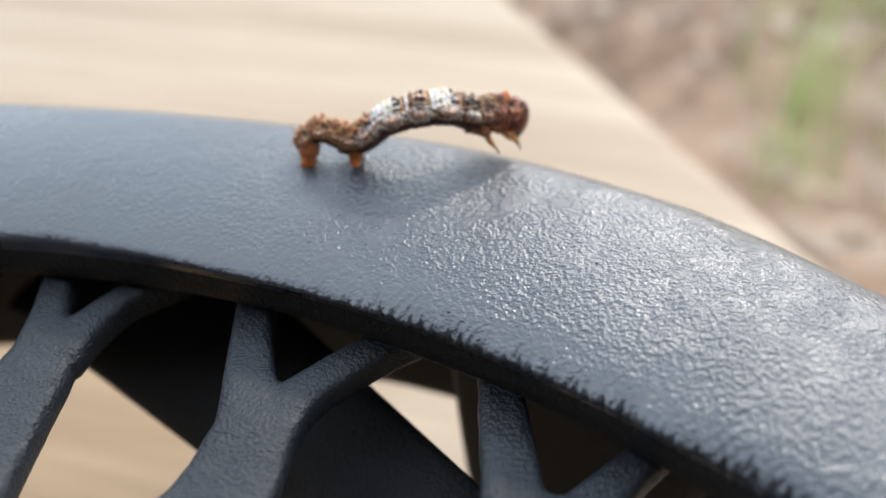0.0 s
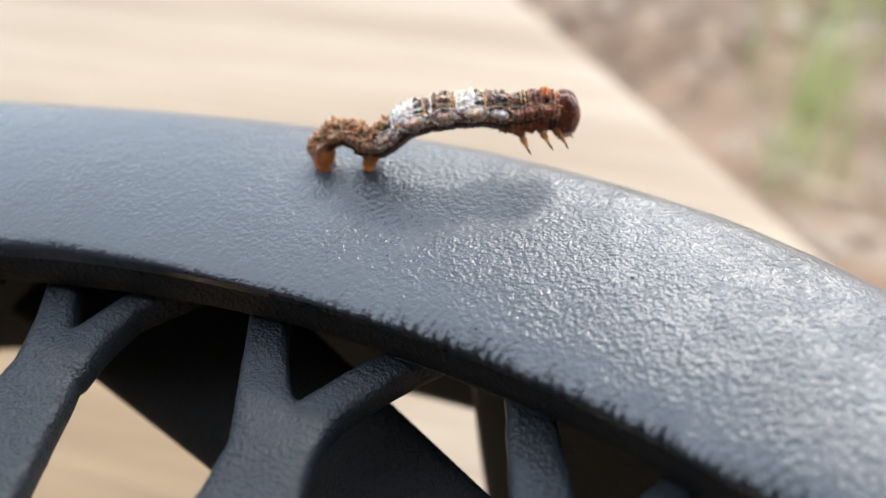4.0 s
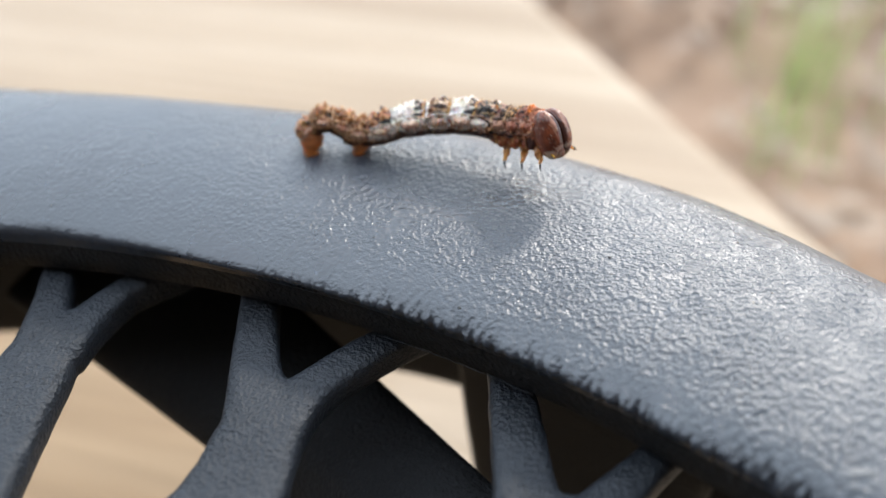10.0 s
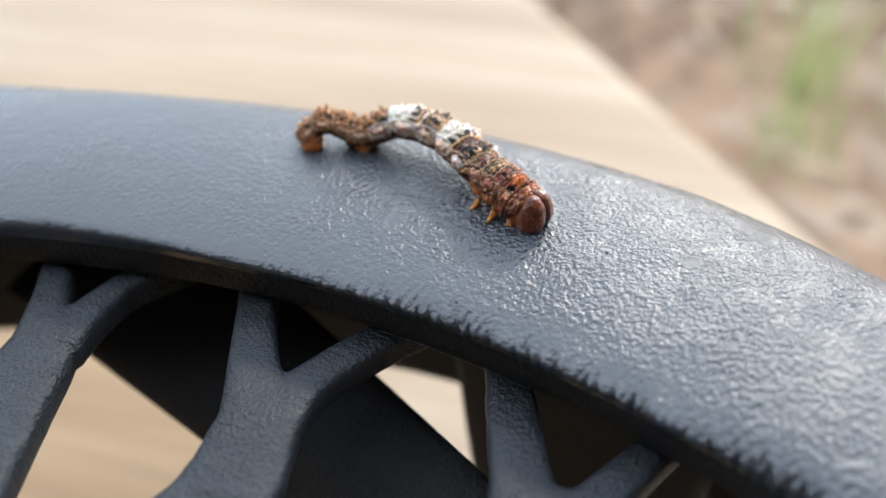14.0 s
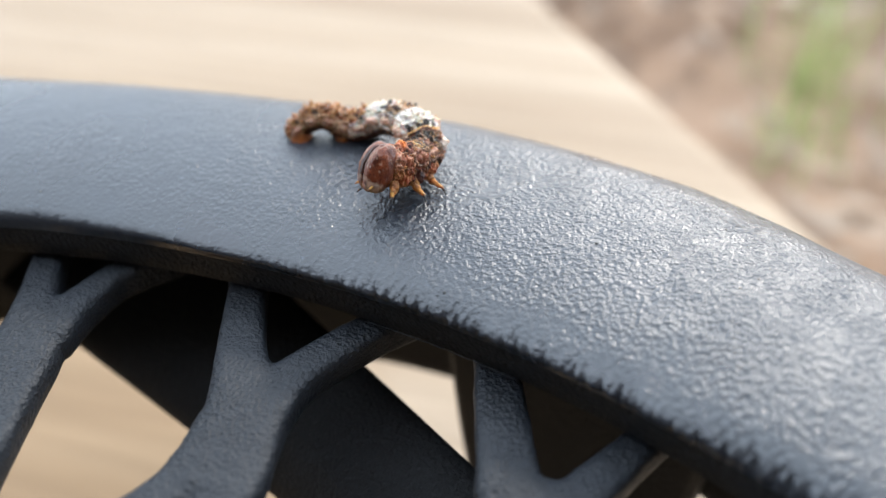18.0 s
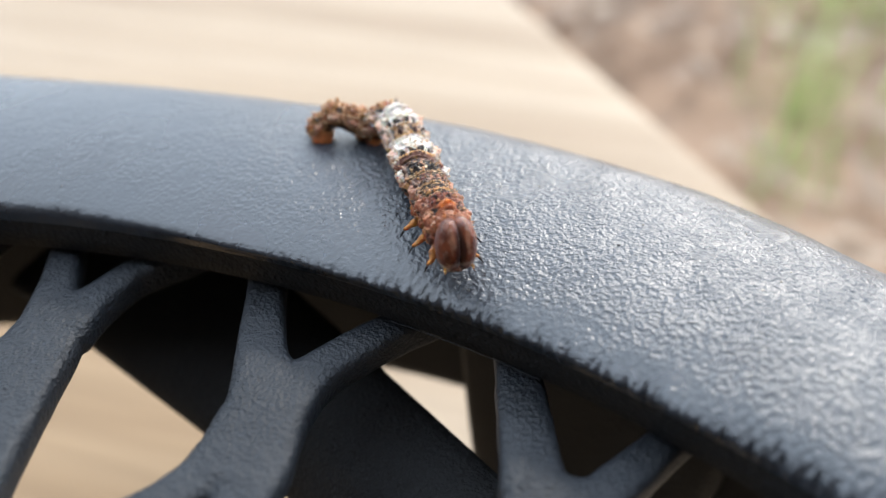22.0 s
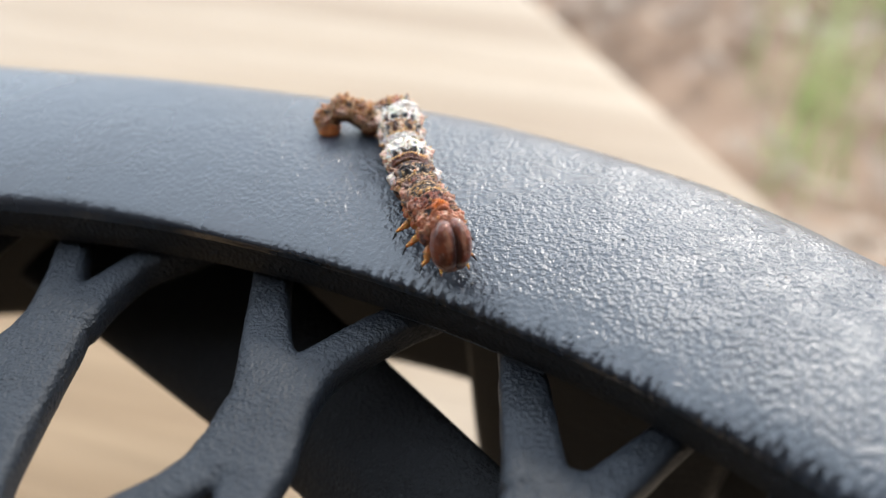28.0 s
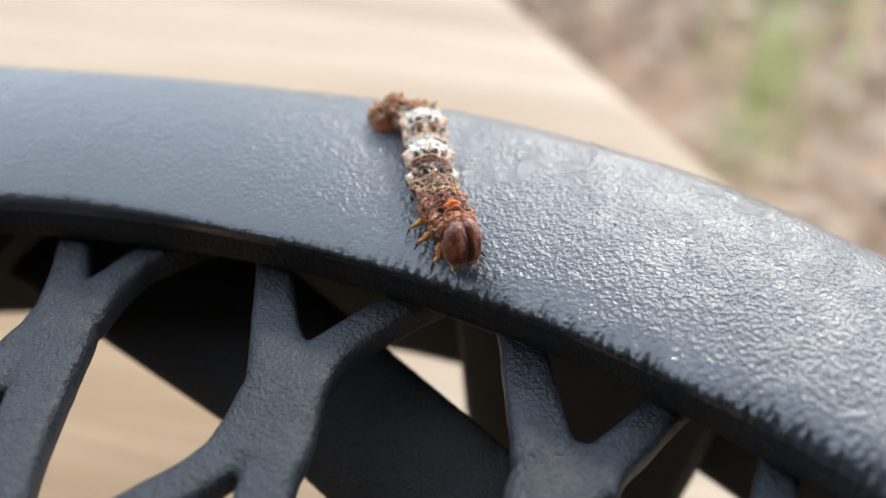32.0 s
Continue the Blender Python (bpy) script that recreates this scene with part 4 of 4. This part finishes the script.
# ---- what moves ----
def motions():
    rows = {ob.name: [] for ob, u in crawler}

    def bend(t, lean, *pts):
        """The body's line at t: eight places from tail to face in millimetres; lean: how far the front turns its back away."""
        pts = [Vector(p) for p in pts]
        slopes = []
        for i in range(8):
            a, b = max(i - 1, 0), min(i + 1, 7)
            slopes.append((pts[b] - pts[a]) / (KNOTS[b] - KNOTS[a]))

        def curve(u):
            i = max(k for k in range(7) if KNOTS[k] <= u)
            h = KNOTS[i + 1] - KNOTS[i]
            s = (u - KNOTS[i]) / h
            p0, p1, m0, m1 = pts[i], pts[i + 1], slopes[i] * h, slopes[i + 1] * h
            p = p0 * (2 * s**3 - 3 * s**2 + 1) + m0 * (s**3 - 2 * s**2 + s) + p1 * (3 * s**2 - 2 * s**3) + m1 * (s**3 - s**2)
            return p, p0 * (6 * s**2 - 6 * s) + m0 * (3 * s**2 - 4 * s + 1) + p1 * (6 * s - 6 * s**2) + m1 * (3 * s**2 - 2 * s)

        # the skin stretches: half of its slack evens out along the body
        grid_ = [k / 100 for k in range(101)]
        line = [curve(u)[0] for u in grid_]
        run = np.cumsum([0.0] + [(b - a).length for a, b in zip(line, line[1:])])
        for ob, u in crawler:
            p, d = curve(0.5 * u + 0.5 * float(np.interp(u, run / run[-1], grid_)))
            y = d.normalized()
            k = max(0.0, min(1.0, (u - 0.45) / 0.3)) * lean
            up = Vector((0, k, 1 - k))
            x = y.cross(up).normalized()
            z = x.cross(y)
            m = Matrix((x, y, z)).transposed().to_4x4()
            m.translation = p * MM - caterpillar.location
            rows[ob.name].append((t, m))

    bend(0, 0, (-11.2, 11.0, 2.9), (-9.4, 11.2, 4.1), (-6.2, 10.9, 3.3), (-2.7, 10.8, 5.6), (1.8, 11.2, 6.3), (5.0, 12.2, 5.1), (7.1, 13.5, 4.8), (9.3, 14.8, 3.3))
    bend(1, 0, (-11.8, 11.0, 2.4), (-9.5, 11.2, 4.0), (-6.5, 10.9, 3.2), (-2.8, 10.8, 5.6), (1.9, 11.2, 6.5), (4.7, 12.2, 5.4), (7.0, 13.5, 5.1), (9.6, 14.8, 3.7))
    bend(2, 0, (-11.6, 11.0, 2.1), (-9.2, 11.2, 4.0), (-6.2, 10.9, 3.1), (-2.6, 10.8, 5.6), (2.1, 11.2, 6.4), (5.2, 12.0, 5.4), (7.9, 13.0, 5.4), (10.9, 14.0, 4.7))
    bend(3, 0, (-11.6, 11.0, 2.2), (-9.3, 11.2, 3.9), (-6.2, 10.9, 3.2), (-2.6, 10.8, 5.7), (2.0, 11.0, 6.6), (5.4, 11.5, 5.9), (8.1, 12.0, 6.6), (11.1, 13.0, 5.9))
    bend(3.5, 0, (-11.6, 11.0, 2.3), (-9.3, 11.2, 4.2), (-6.2, 10.9, 3.4), (-2.7, 10.8, 5.8), (2.0, 11.0, 6.7), (5.5, 11.5, 6.3), (8.4, 12.0, 6.9), (11.2, 12.5, 6.5))
    bend(4.5, 0, (-11.6, 11.0, 2.3), (-9.3, 11.2, 4.1), (-6.2, 10.9, 3.3), (-2.6, 10.8, 5.6), (2.4, 11.0, 6.4), (6.0, 11.0, 5.9), (8.7, 10.5, 5.9), (11.2, 10.2, 5.2))
    bend(5.5, 0, (-11.8, 11.0, 2.3), (-9.7, 11.2, 4.1), (-6.6, 10.9, 3.3), (-2.4, 10.8, 5.3), (2.6, 10.5, 6.7), (6.5, 9.8, 5.8), (9.4, 9.2, 5.0), (12.0, 8.8, 4.1))
    bend(6, 0, (-11.6, 11.0, 2.5), (-9.4, 11.2, 4.1), (-6.3, 10.9, 3.2), (-2.2, 10.8, 5.2), (2.8, 10.5, 6.6), (6.6, 9.5, 5.5), (10.1, 8.8, 5.0), (12.7, 8.0, 3.9))
    bend(7, 0, (-11.4, 11.0, 2.6), (-9.3, 11.2, 3.8), (-6.2, 10.9, 3.1), (-1.2, 10.7, 4.6), (3.6, 10.2, 5.1), (7.2, 9.0, 4.5), (10.6, 8.0, 4.1), (14.1, 7.0, 3.5))
    bend(8, 0, (-11.6, 11.0, 3.0), (-9.4, 11.2, 4.1), (-6.5, 10.9, 3.4), (-1.4, 10.7, 5.0), (3.5, 10.2, 5.4), (7.2, 8.8, 5.0), (10.6, 7.8, 4.4), (13.9, 7.0, 3.7))
    bend(9, 0, (-11.5, 11.0, 2.5), (-9.4, 11.2, 3.9), (-6.3, 10.9, 3.0), (-1.2, 10.7, 4.7), (3.9, 9.8, 5.1), (7.3, 8.0, 4.6), (10.8, 6.8, 3.8), (14.1, 5.5, 2.3))
    bend(9.5, 0, (-11.6, 11, 2.6), (-9.3, 11.2, 4), (-6.3, 10.9, 3), (-1, 10.7, 4.6), (3.8, 9.8, 5.1), (7.2, 8.2, 4.7), (10.2, 7, 5), (13.3, 5.5, 4.3))
    bend(10, 0, (-11.5, 11, 2.5), (-9.3, 11.2, 4), (-6.2, 10.9, 2.9), (-1.5, 10.7, 4.2), (3, 10, 4.9), (6.1, 8.5, 5.2), (8.8, 6.5, 6), (10.8, 4, 6.9))
    bend(10.3, 0, (-11.5, 11, 2.4), (-9.3, 11.2, 3.9), (-6.2, 10.9, 2.8), (-1.8, 10.7, 4.4), (2.2, 10, 5.5), (4.8, 8.2, 6.1), (6.4, 5.7, 7.6), (7, 2.7, 8.7))
    bend(10.5, 0, (-11.5, 11.0, 2.3), (-9.3, 11.2, 3.9), (-6.2, 10.9, 2.8), (-2.2, 10.7, 4.7), (1.8, 10.0, 6.0), (3.7, 8.0, 6.5), (4.2, 5.0, 7.5), (4.1, 1.7, 8.9))
    bend(10.8, 0, (-11.6, 11.0, 1.9), (-9.4, 11.2, 3.3), (-6.2, 10.9, 2.4), (-2.2, 10.6, 4.5), (1.2, 9.7, 5.7), (2.9, 7.0, 5.6), (3.4, 3.8, 5.9), (3.5, 0.6, 6.3))
    bend(11, 0, (-11.6, 11.0, 1.9), (-9.4, 11.2, 3.3), (-6.2, 10.9, 2.4), (-2.4, 10.5, 4.0), (1.0, 9.0, 4.5), (2.7, 5.5, 4.1), (3.6, 2.2, 4.6), (3.7, -0.8, 4.1))
    bend(11.2, 0, (-11.5, 11.0, 2.0), (-9.4, 11.2, 3.4), (-6.2, 10.9, 2.5), (-2.4, 10.5, 4.0), (1.1, 8.6, 4.5), (3.3, 4.8, 4.0), (4.7, 1.5, 4.3), (5.8, -1.4, 3.4))
    bend(11.5, 0, (-11.5, 11.0, 2.0), (-9.3, 11.2, 3.4), (-6.1, 10.9, 2.5), (-2.4, 10.5, 3.9), (1.4, 8.2, 4.1), (4.2, 4.0, 3.8), (6.3, 0.8, 3.8), (8.7, -1.8, 2.1))
    bend(12, 0, (-11.4, 11.0, 1.9), (-9.3, 11.2, 3.4), (-6.1, 10.9, 2.4), (-2.3, 10.5, 3.8), (1.7, 8.0, 3.9), (4.6, 3.8, 3.5), (6.8, 0.6, 3.6), (9.5, -1.8, 2.0))
    bend(13, 0, (-11.4, 11.0, 1.9), (-9.2, 11.2, 3.4), (-6.0, 10.9, 2.4), (-2.3, 10.5, 3.7), (1.7, 8.0, 3.7), (4.6, 3.8, 3.3), (6.9, 0.5, 3.3), (9.7, -2.0, 1.9))
    bend(14, 0, (-11.5, 11.0, 1.8), (-9.3, 11.2, 3.4), (-6.1, 10.9, 2.4), (-2.4, 10.5, 3.7), (1.7, 8.0, 3.7), (4.5, 3.7, 3.3), (6.8, 0.4, 3.3), (9.5, -2.0, 1.7))
    bend(14.5, 0, (-11.5, 11.0, 1.8), (-9.3, 11.2, 3.4), (-6.1, 10.9, 2.4), (-2.4, 10.5, 3.7), (1.6, 7.9, 3.6), (4.4, 3.5, 3.3), (6.6, 0.2, 3.2), (8.9, -2.2, 1.6))
    bend(15.5, 0, (-11.5, 11.0, 1.6), (-9.2, 11.2, 3.3), (-6.1, 10.9, 2.4), (-2.5, 10.5, 3.5), (1.4, 7.6, 3.5), (3.5, 3.2, 3.3), (5.1, -0.2, 3.2), (6.5, -2.7, 1.6))
    bend(16.5, 0, (-11.6, 11.0, 1.4), (-9.2, 11.2, 3.2), (-6.1, 10.9, 2.4), (-2.5, 10.5, 3.3), (1.1, 7.3, 3.4), (2.9, 2.8, 3.4), (4.3, -0.8, 3.4), (5.5, -3.6, 1.9))
    bend(17, 0, (-11.7, 11.0, 1.4), (-9.2, 11.2, 3.1), (-6.2, 10.9, 2.3), (-2.6, 10.4, 3.2), (1.0, 7.3, 3.4), (2.7, 2.9, 3.5), (4.0, -0.6, 3.7), (5.2, -3.5, 2.7))
    bend(17.4, 0, (-11.7, 11.0, 1.4), (-9.3, 11.2, 3.1), (-6.2, 10.9, 2.3), (-2.6, 10.4, 3.1), (0.5, 7.3, 3.5), (2.0, 3.5, 3.8), (3.0, 0.2, 4.6), (3.9, -2.8, 4.5))
    bend(17.8, 0.15, (-11.7, 11, 1.3), (-9.3, 11.2, 3), (-6.2, 10.9, 2.2), (-2.9, 10.4, 3.3), (0.1, 7.5, 4.2), (1.1, 4.5, 3.9), (0.9, 1.8, 4.5), (0.1, -1, 5.8))
    bend(18, 0.25, (-11.7, 11, 1.3), (-9.2, 11.2, 3), (-6.2, 10.9, 2.2), (-3.1, 10.3, 3.3), (-0.6, 7.5, 4.1), (0.3, 4.8, 3.3), (-1.3, 1.8, 4.1), (-4, 0, 5.2))
    bend(18.2, 0.35, (-11.6, 11, 1.3), (-9.3, 11.2, 3), (-6.2, 10.9, 2.1), (-3.3, 10.3, 3.4), (-1, 7.6, 4.2), (-0.3, 5, 3.7), (-1.9, 2.3, 4.3), (-4.8, 0.6, 5.3))
    bend(18.6, 0.6, (-11.6, 11, 1.2), (-9.2, 11.2, 3), (-6.2, 10.9, 2.1), (-3.6, 10.2, 3.9), (-2.2, 7.8, 5), (-3.6, 5, 5.3), (-6.5, 3.2, 8.1), (-9.9, 2.6, 10.5))
    bend(19, 0.45, (-11.5, 11, 1.2), (-9.1, 11.2, 3), (-6.1, 10.9, 2.1), (-3.8, 10.3, 3.7), (-2.7, 7.6, 4.8), (-5.3, 4.4, 4.5), (-9.5, 2.8, 6), (-14, 1.8, 6.9))
    bend(19.4, 0.35, (-11.5, 11, 1.2), (-9.2, 11.2, 3), (-6.2, 10.9, 2.2), (-3.9, 10.3, 3.6), (-2.9, 7.5, 4.5), (-5.3, 4, 4.4), (-9.5, 2.4, 5.1), (-14, 1.5, 6.1))
    bend(19.6, 0.4, (-11.5, 11, 1.2), (-9.2, 11.2, 3), (-6.1, 10.9, 2.2), (-4, 10.3, 3.7), (-3, 7.5, 4.7), (-5.2, 4, 4.8), (-9.4, 2.6, 6), (-13.7, 1.7, 7.4))
    bend(19.8, 0.3, (-11.4, 11, 1.2), (-9.1, 11.2, 3.1), (-6, 10.9, 2.2), (-4, 10.3, 3.6), (-3.1, 7.4, 4.7), (-3.9, 3.8, 4.1), (-7.8, 1.4, 4.2), (-12.6, 0, 4.2))
    bend(20, 0.25, (-11.3, 11, 1.3), (-9, 11.2, 3.1), (-6, 10.9, 2.3), (-4.1, 10.3, 3.7), (-3.3, 7.2, 4.3), (-3.6, 3.5, 3.8), (-6.2, 0.8, 3.9), (-9.6, -1.2, 4.1))
    bend(20.2, 0.4, (-11.3, 11.0, 1.3), (-9.0, 11.2, 3.2), (-6.0, 10.9, 2.4), (-4.2, 10.3, 3.8), (-3.3, 7.4, 4.7), (-3.7, 4.2, 4.8), (-4.7, 1.2, 6.5), (-5.6, -1.5, 8.4))
    bend(20.4, 0.75, (-11.3, 11.0, 1.4), (-9.0, 11.2, 3.2), (-6.0, 10.9, 2.5), (-4.2, 10.3, 4.1), (-3.5, 7.8, 5.0), (-4.9, 4.8, 5.8), (-7.2, 2.6, 8.8), (-9.4, 1.3, 11.9))
    bend(20.6, 0.8, (-11.2, 11.0, 1.4), (-9.0, 11.2, 3.2), (-5.9, 10.9, 2.5), (-4.2, 10.3, 4.1), (-3.7, 7.8, 5.1), (-6.0, 5.0, 6.2), (-9.2, 3.0, 9.9), (-12.3, 2.0, 12.8))
    bend(20.8, 0.8, (-11.3, 11, 1.5), (-9.1, 11.2, 3.2), (-6, 10.9, 2.5), (-4.4, 10.3, 4.2), (-3.9, 7.8, 5.2), (-6.2, 5, 6.1), (-10.1, 3, 10), (-13.9, 2, 12.9))
    bend(21, 0.7, (-11.4, 11, 1.5), (-9.2, 11.2, 3.3), (-6.1, 10.9, 2.5), (-4.5, 10.3, 4.1), (-4, 7.8, 5.2), (-5.5, 4.9, 5.9), (-8.7, 2.7, 9.2), (-12.1, 1.5, 12.2))
    bend(21.2, 0.35, (-11.5, 11.0, 1.5), (-9.3, 11.2, 3.3), (-6.3, 10.9, 2.4), (-4.8, 10.3, 3.9), (-4.0, 7.3, 4.7), (-4.2, 4.0, 5.4), (-5.0, 1.2, 7.2), (-6.0, -1.7, 9.2))
    bend(21.4, 0, (-11.6, 11.0, 1.5), (-9.5, 11.2, 3.3), (-6.4, 10.9, 2.3), (-4.3, 10.3, 3.8), (-3.2, 6.8, 4.0), (-2.3, 1.4, 4.3), (-1.6, -2.7, 4.6), (-0.5, -6.8, 3.9))
    bend(21.6, 0, (-11.6, 11.0, 1.5), (-9.5, 11.2, 3.3), (-6.4, 10.9, 2.3), (-4.4, 10.3, 3.6), (-3.1, 6.7, 3.5), (-1.7, 0.6, 3.7), (-0.6, -4.2, 4.1), (0.7, -8.6, 3.6))
    bend(22, 0, (-11.6, 11.0, 1.5), (-9.5, 11.2, 3.3), (-6.4, 10.9, 2.3), (-4.5, 10.3, 3.5), (-2.9, 6.6, 3.2), (-1.3, 0.1, 3.4), (0.3, -5.1, 3.8), (1.7, -9.7, 3.5))
    bend(23, 0, (-11.6, 11.0, 1.6), (-9.4, 11.2, 3.3), (-6.4, 10.9, 2.3), (-4.5, 10.3, 3.4), (-2.8, 6.6, 3.0), (-1.1, 0.1, 3.1), (0.7, -5.2, 3.5), (2.3, -9.7, 3.1))
    bend(24, 0, (-11.5, 11.0, 1.6), (-9.4, 11.2, 3.3), (-6.3, 10.9, 2.3), (-4.4, 10.3, 3.4), (-2.8, 6.6, 3.0), (-1.2, 0.1, 3.1), (0.4, -5.2, 3.4), (1.7, -9.7, 2.9))
    bend(25, 0, (-11.7, 11.0, 1.6), (-9.5, 11.2, 3.3), (-6.5, 10.9, 2.3), (-4.4, 10.3, 3.4), (-3.1, 6.6, 3.1), (-2.2, 0.0, 2.8), (-1.3, -5.4, 3.0), (-0.5, -10.0, 2.6))
    bend(25.5, 0, (-11.6, 11.0, 1.6), (-9.4, 11.2, 3.3), (-6.4, 10.9, 2.3), (-4.3, 10.3, 3.4), (-3.1, 6.6, 3.1), (-2.0, 0.0, 2.9), (-0.9, -5.3, 3.2), (0.2, -9.9, 2.9))
    bend(26.5, 0, (-11.5, 11.0, 1.6), (-9.3, 11.2, 3.3), (-6.4, 10.9, 2.2), (-4.4, 10.3, 3.3), (-3.3, 6.6, 3.0), (-2.1, 0.0, 2.8), (-0.6, -5.3, 3.4), (0.8, -9.9, 3.0))
    bend(27.5, 0, (-11.3, 11.0, 1.6), (-9.2, 11.2, 3.2), (-6.4, 10.9, 2.1), (-4.3, 10.3, 3.2), (-3.5, 6.6, 2.9), (-2.2, -0.0, 2.7), (-0.5, -5.3, 3.4), (1.3, -9.9, 3.0))
    bend(28, 0, (-11.5, 11.0, 1.7), (-9.3, 11.2, 3.2), (-6.6, 10.9, 2.2), (-4.4, 10.3, 3.3), (-3.8, 6.6, 3.0), (-2.4, 0.0, 2.7), (-0.6, -5.3, 3.4), (1.2, -9.9, 2.9))
    bend(29, 0, (-11.2, 11.0, 1.7), (-9.0, 11.2, 3.2), (-6.4, 10.9, 2.2), (-4.4, 10.3, 3.2), (-3.7, 6.6, 3.0), (-2.2, -0.0, 2.6), (-0.5, -5.3, 3.4), (1.3, -9.9, 2.8))
    bend(29.5, 0, (-10.6, 11.0, 1.7), (-8.5, 11.2, 3.1), (-6.2, 10.9, 2.1), (-4.2, 10.3, 3.2), (-3.5, 6.6, 2.8), (-2.2, 0.0, 2.4), (-0.5, -5.3, 3.2), (1.3, -9.9, 2.6))
    bend(30, 0, (-9.2, 11.0, 2.6), (-7.3, 11.2, 3.6), (-5.5, 10.9, 2.4), (-3.8, 10.3, 3.3), (-3.1, 6.6, 2.9), (-2.0, -0.0, 2.4), (-0.3, -5.3, 3.2), (1.4, -9.9, 2.6))
    bend(31, 0, (-8.3, 11.0, 2.4), (-6.8, 11.2, 3.2), (-5.3, 10.9, 2.1), (-3.7, 10.3, 2.9), (-3.0, 6.6, 2.6), (-2.0, 0.0, 2.1), (-0.3, -5.4, 3.1), (1.3, -10.0, 2.4))
    bend(31.5, 0, (-7.6, 11.0, 2.4), (-5.8, 11.2, 2.9), (-4.5, 10.9, 1.8), (-3.2, 9.9, 2.9), (-2.6, 6.0, 2.9), (-1.7, -0.8, 2.6), (-0.3, -5.9, 3.4), (1.3, -10.5, 2.8))
    bend(32, 0, (-6.0, 11.0, 1.5), (-4.1, 11.2, 2.8), (-3.1, 10.7, 1.6), (-1.8, 9.6, 2.7), (-1.3, 5.8, 2.7), (-0.9, -0.8, 2.5), (0.1, -5.8, 3.1), (1.7, -10.3, 2.2))
    for ob, u in crawler:
        walk(ob, rows[ob.name])


motions()
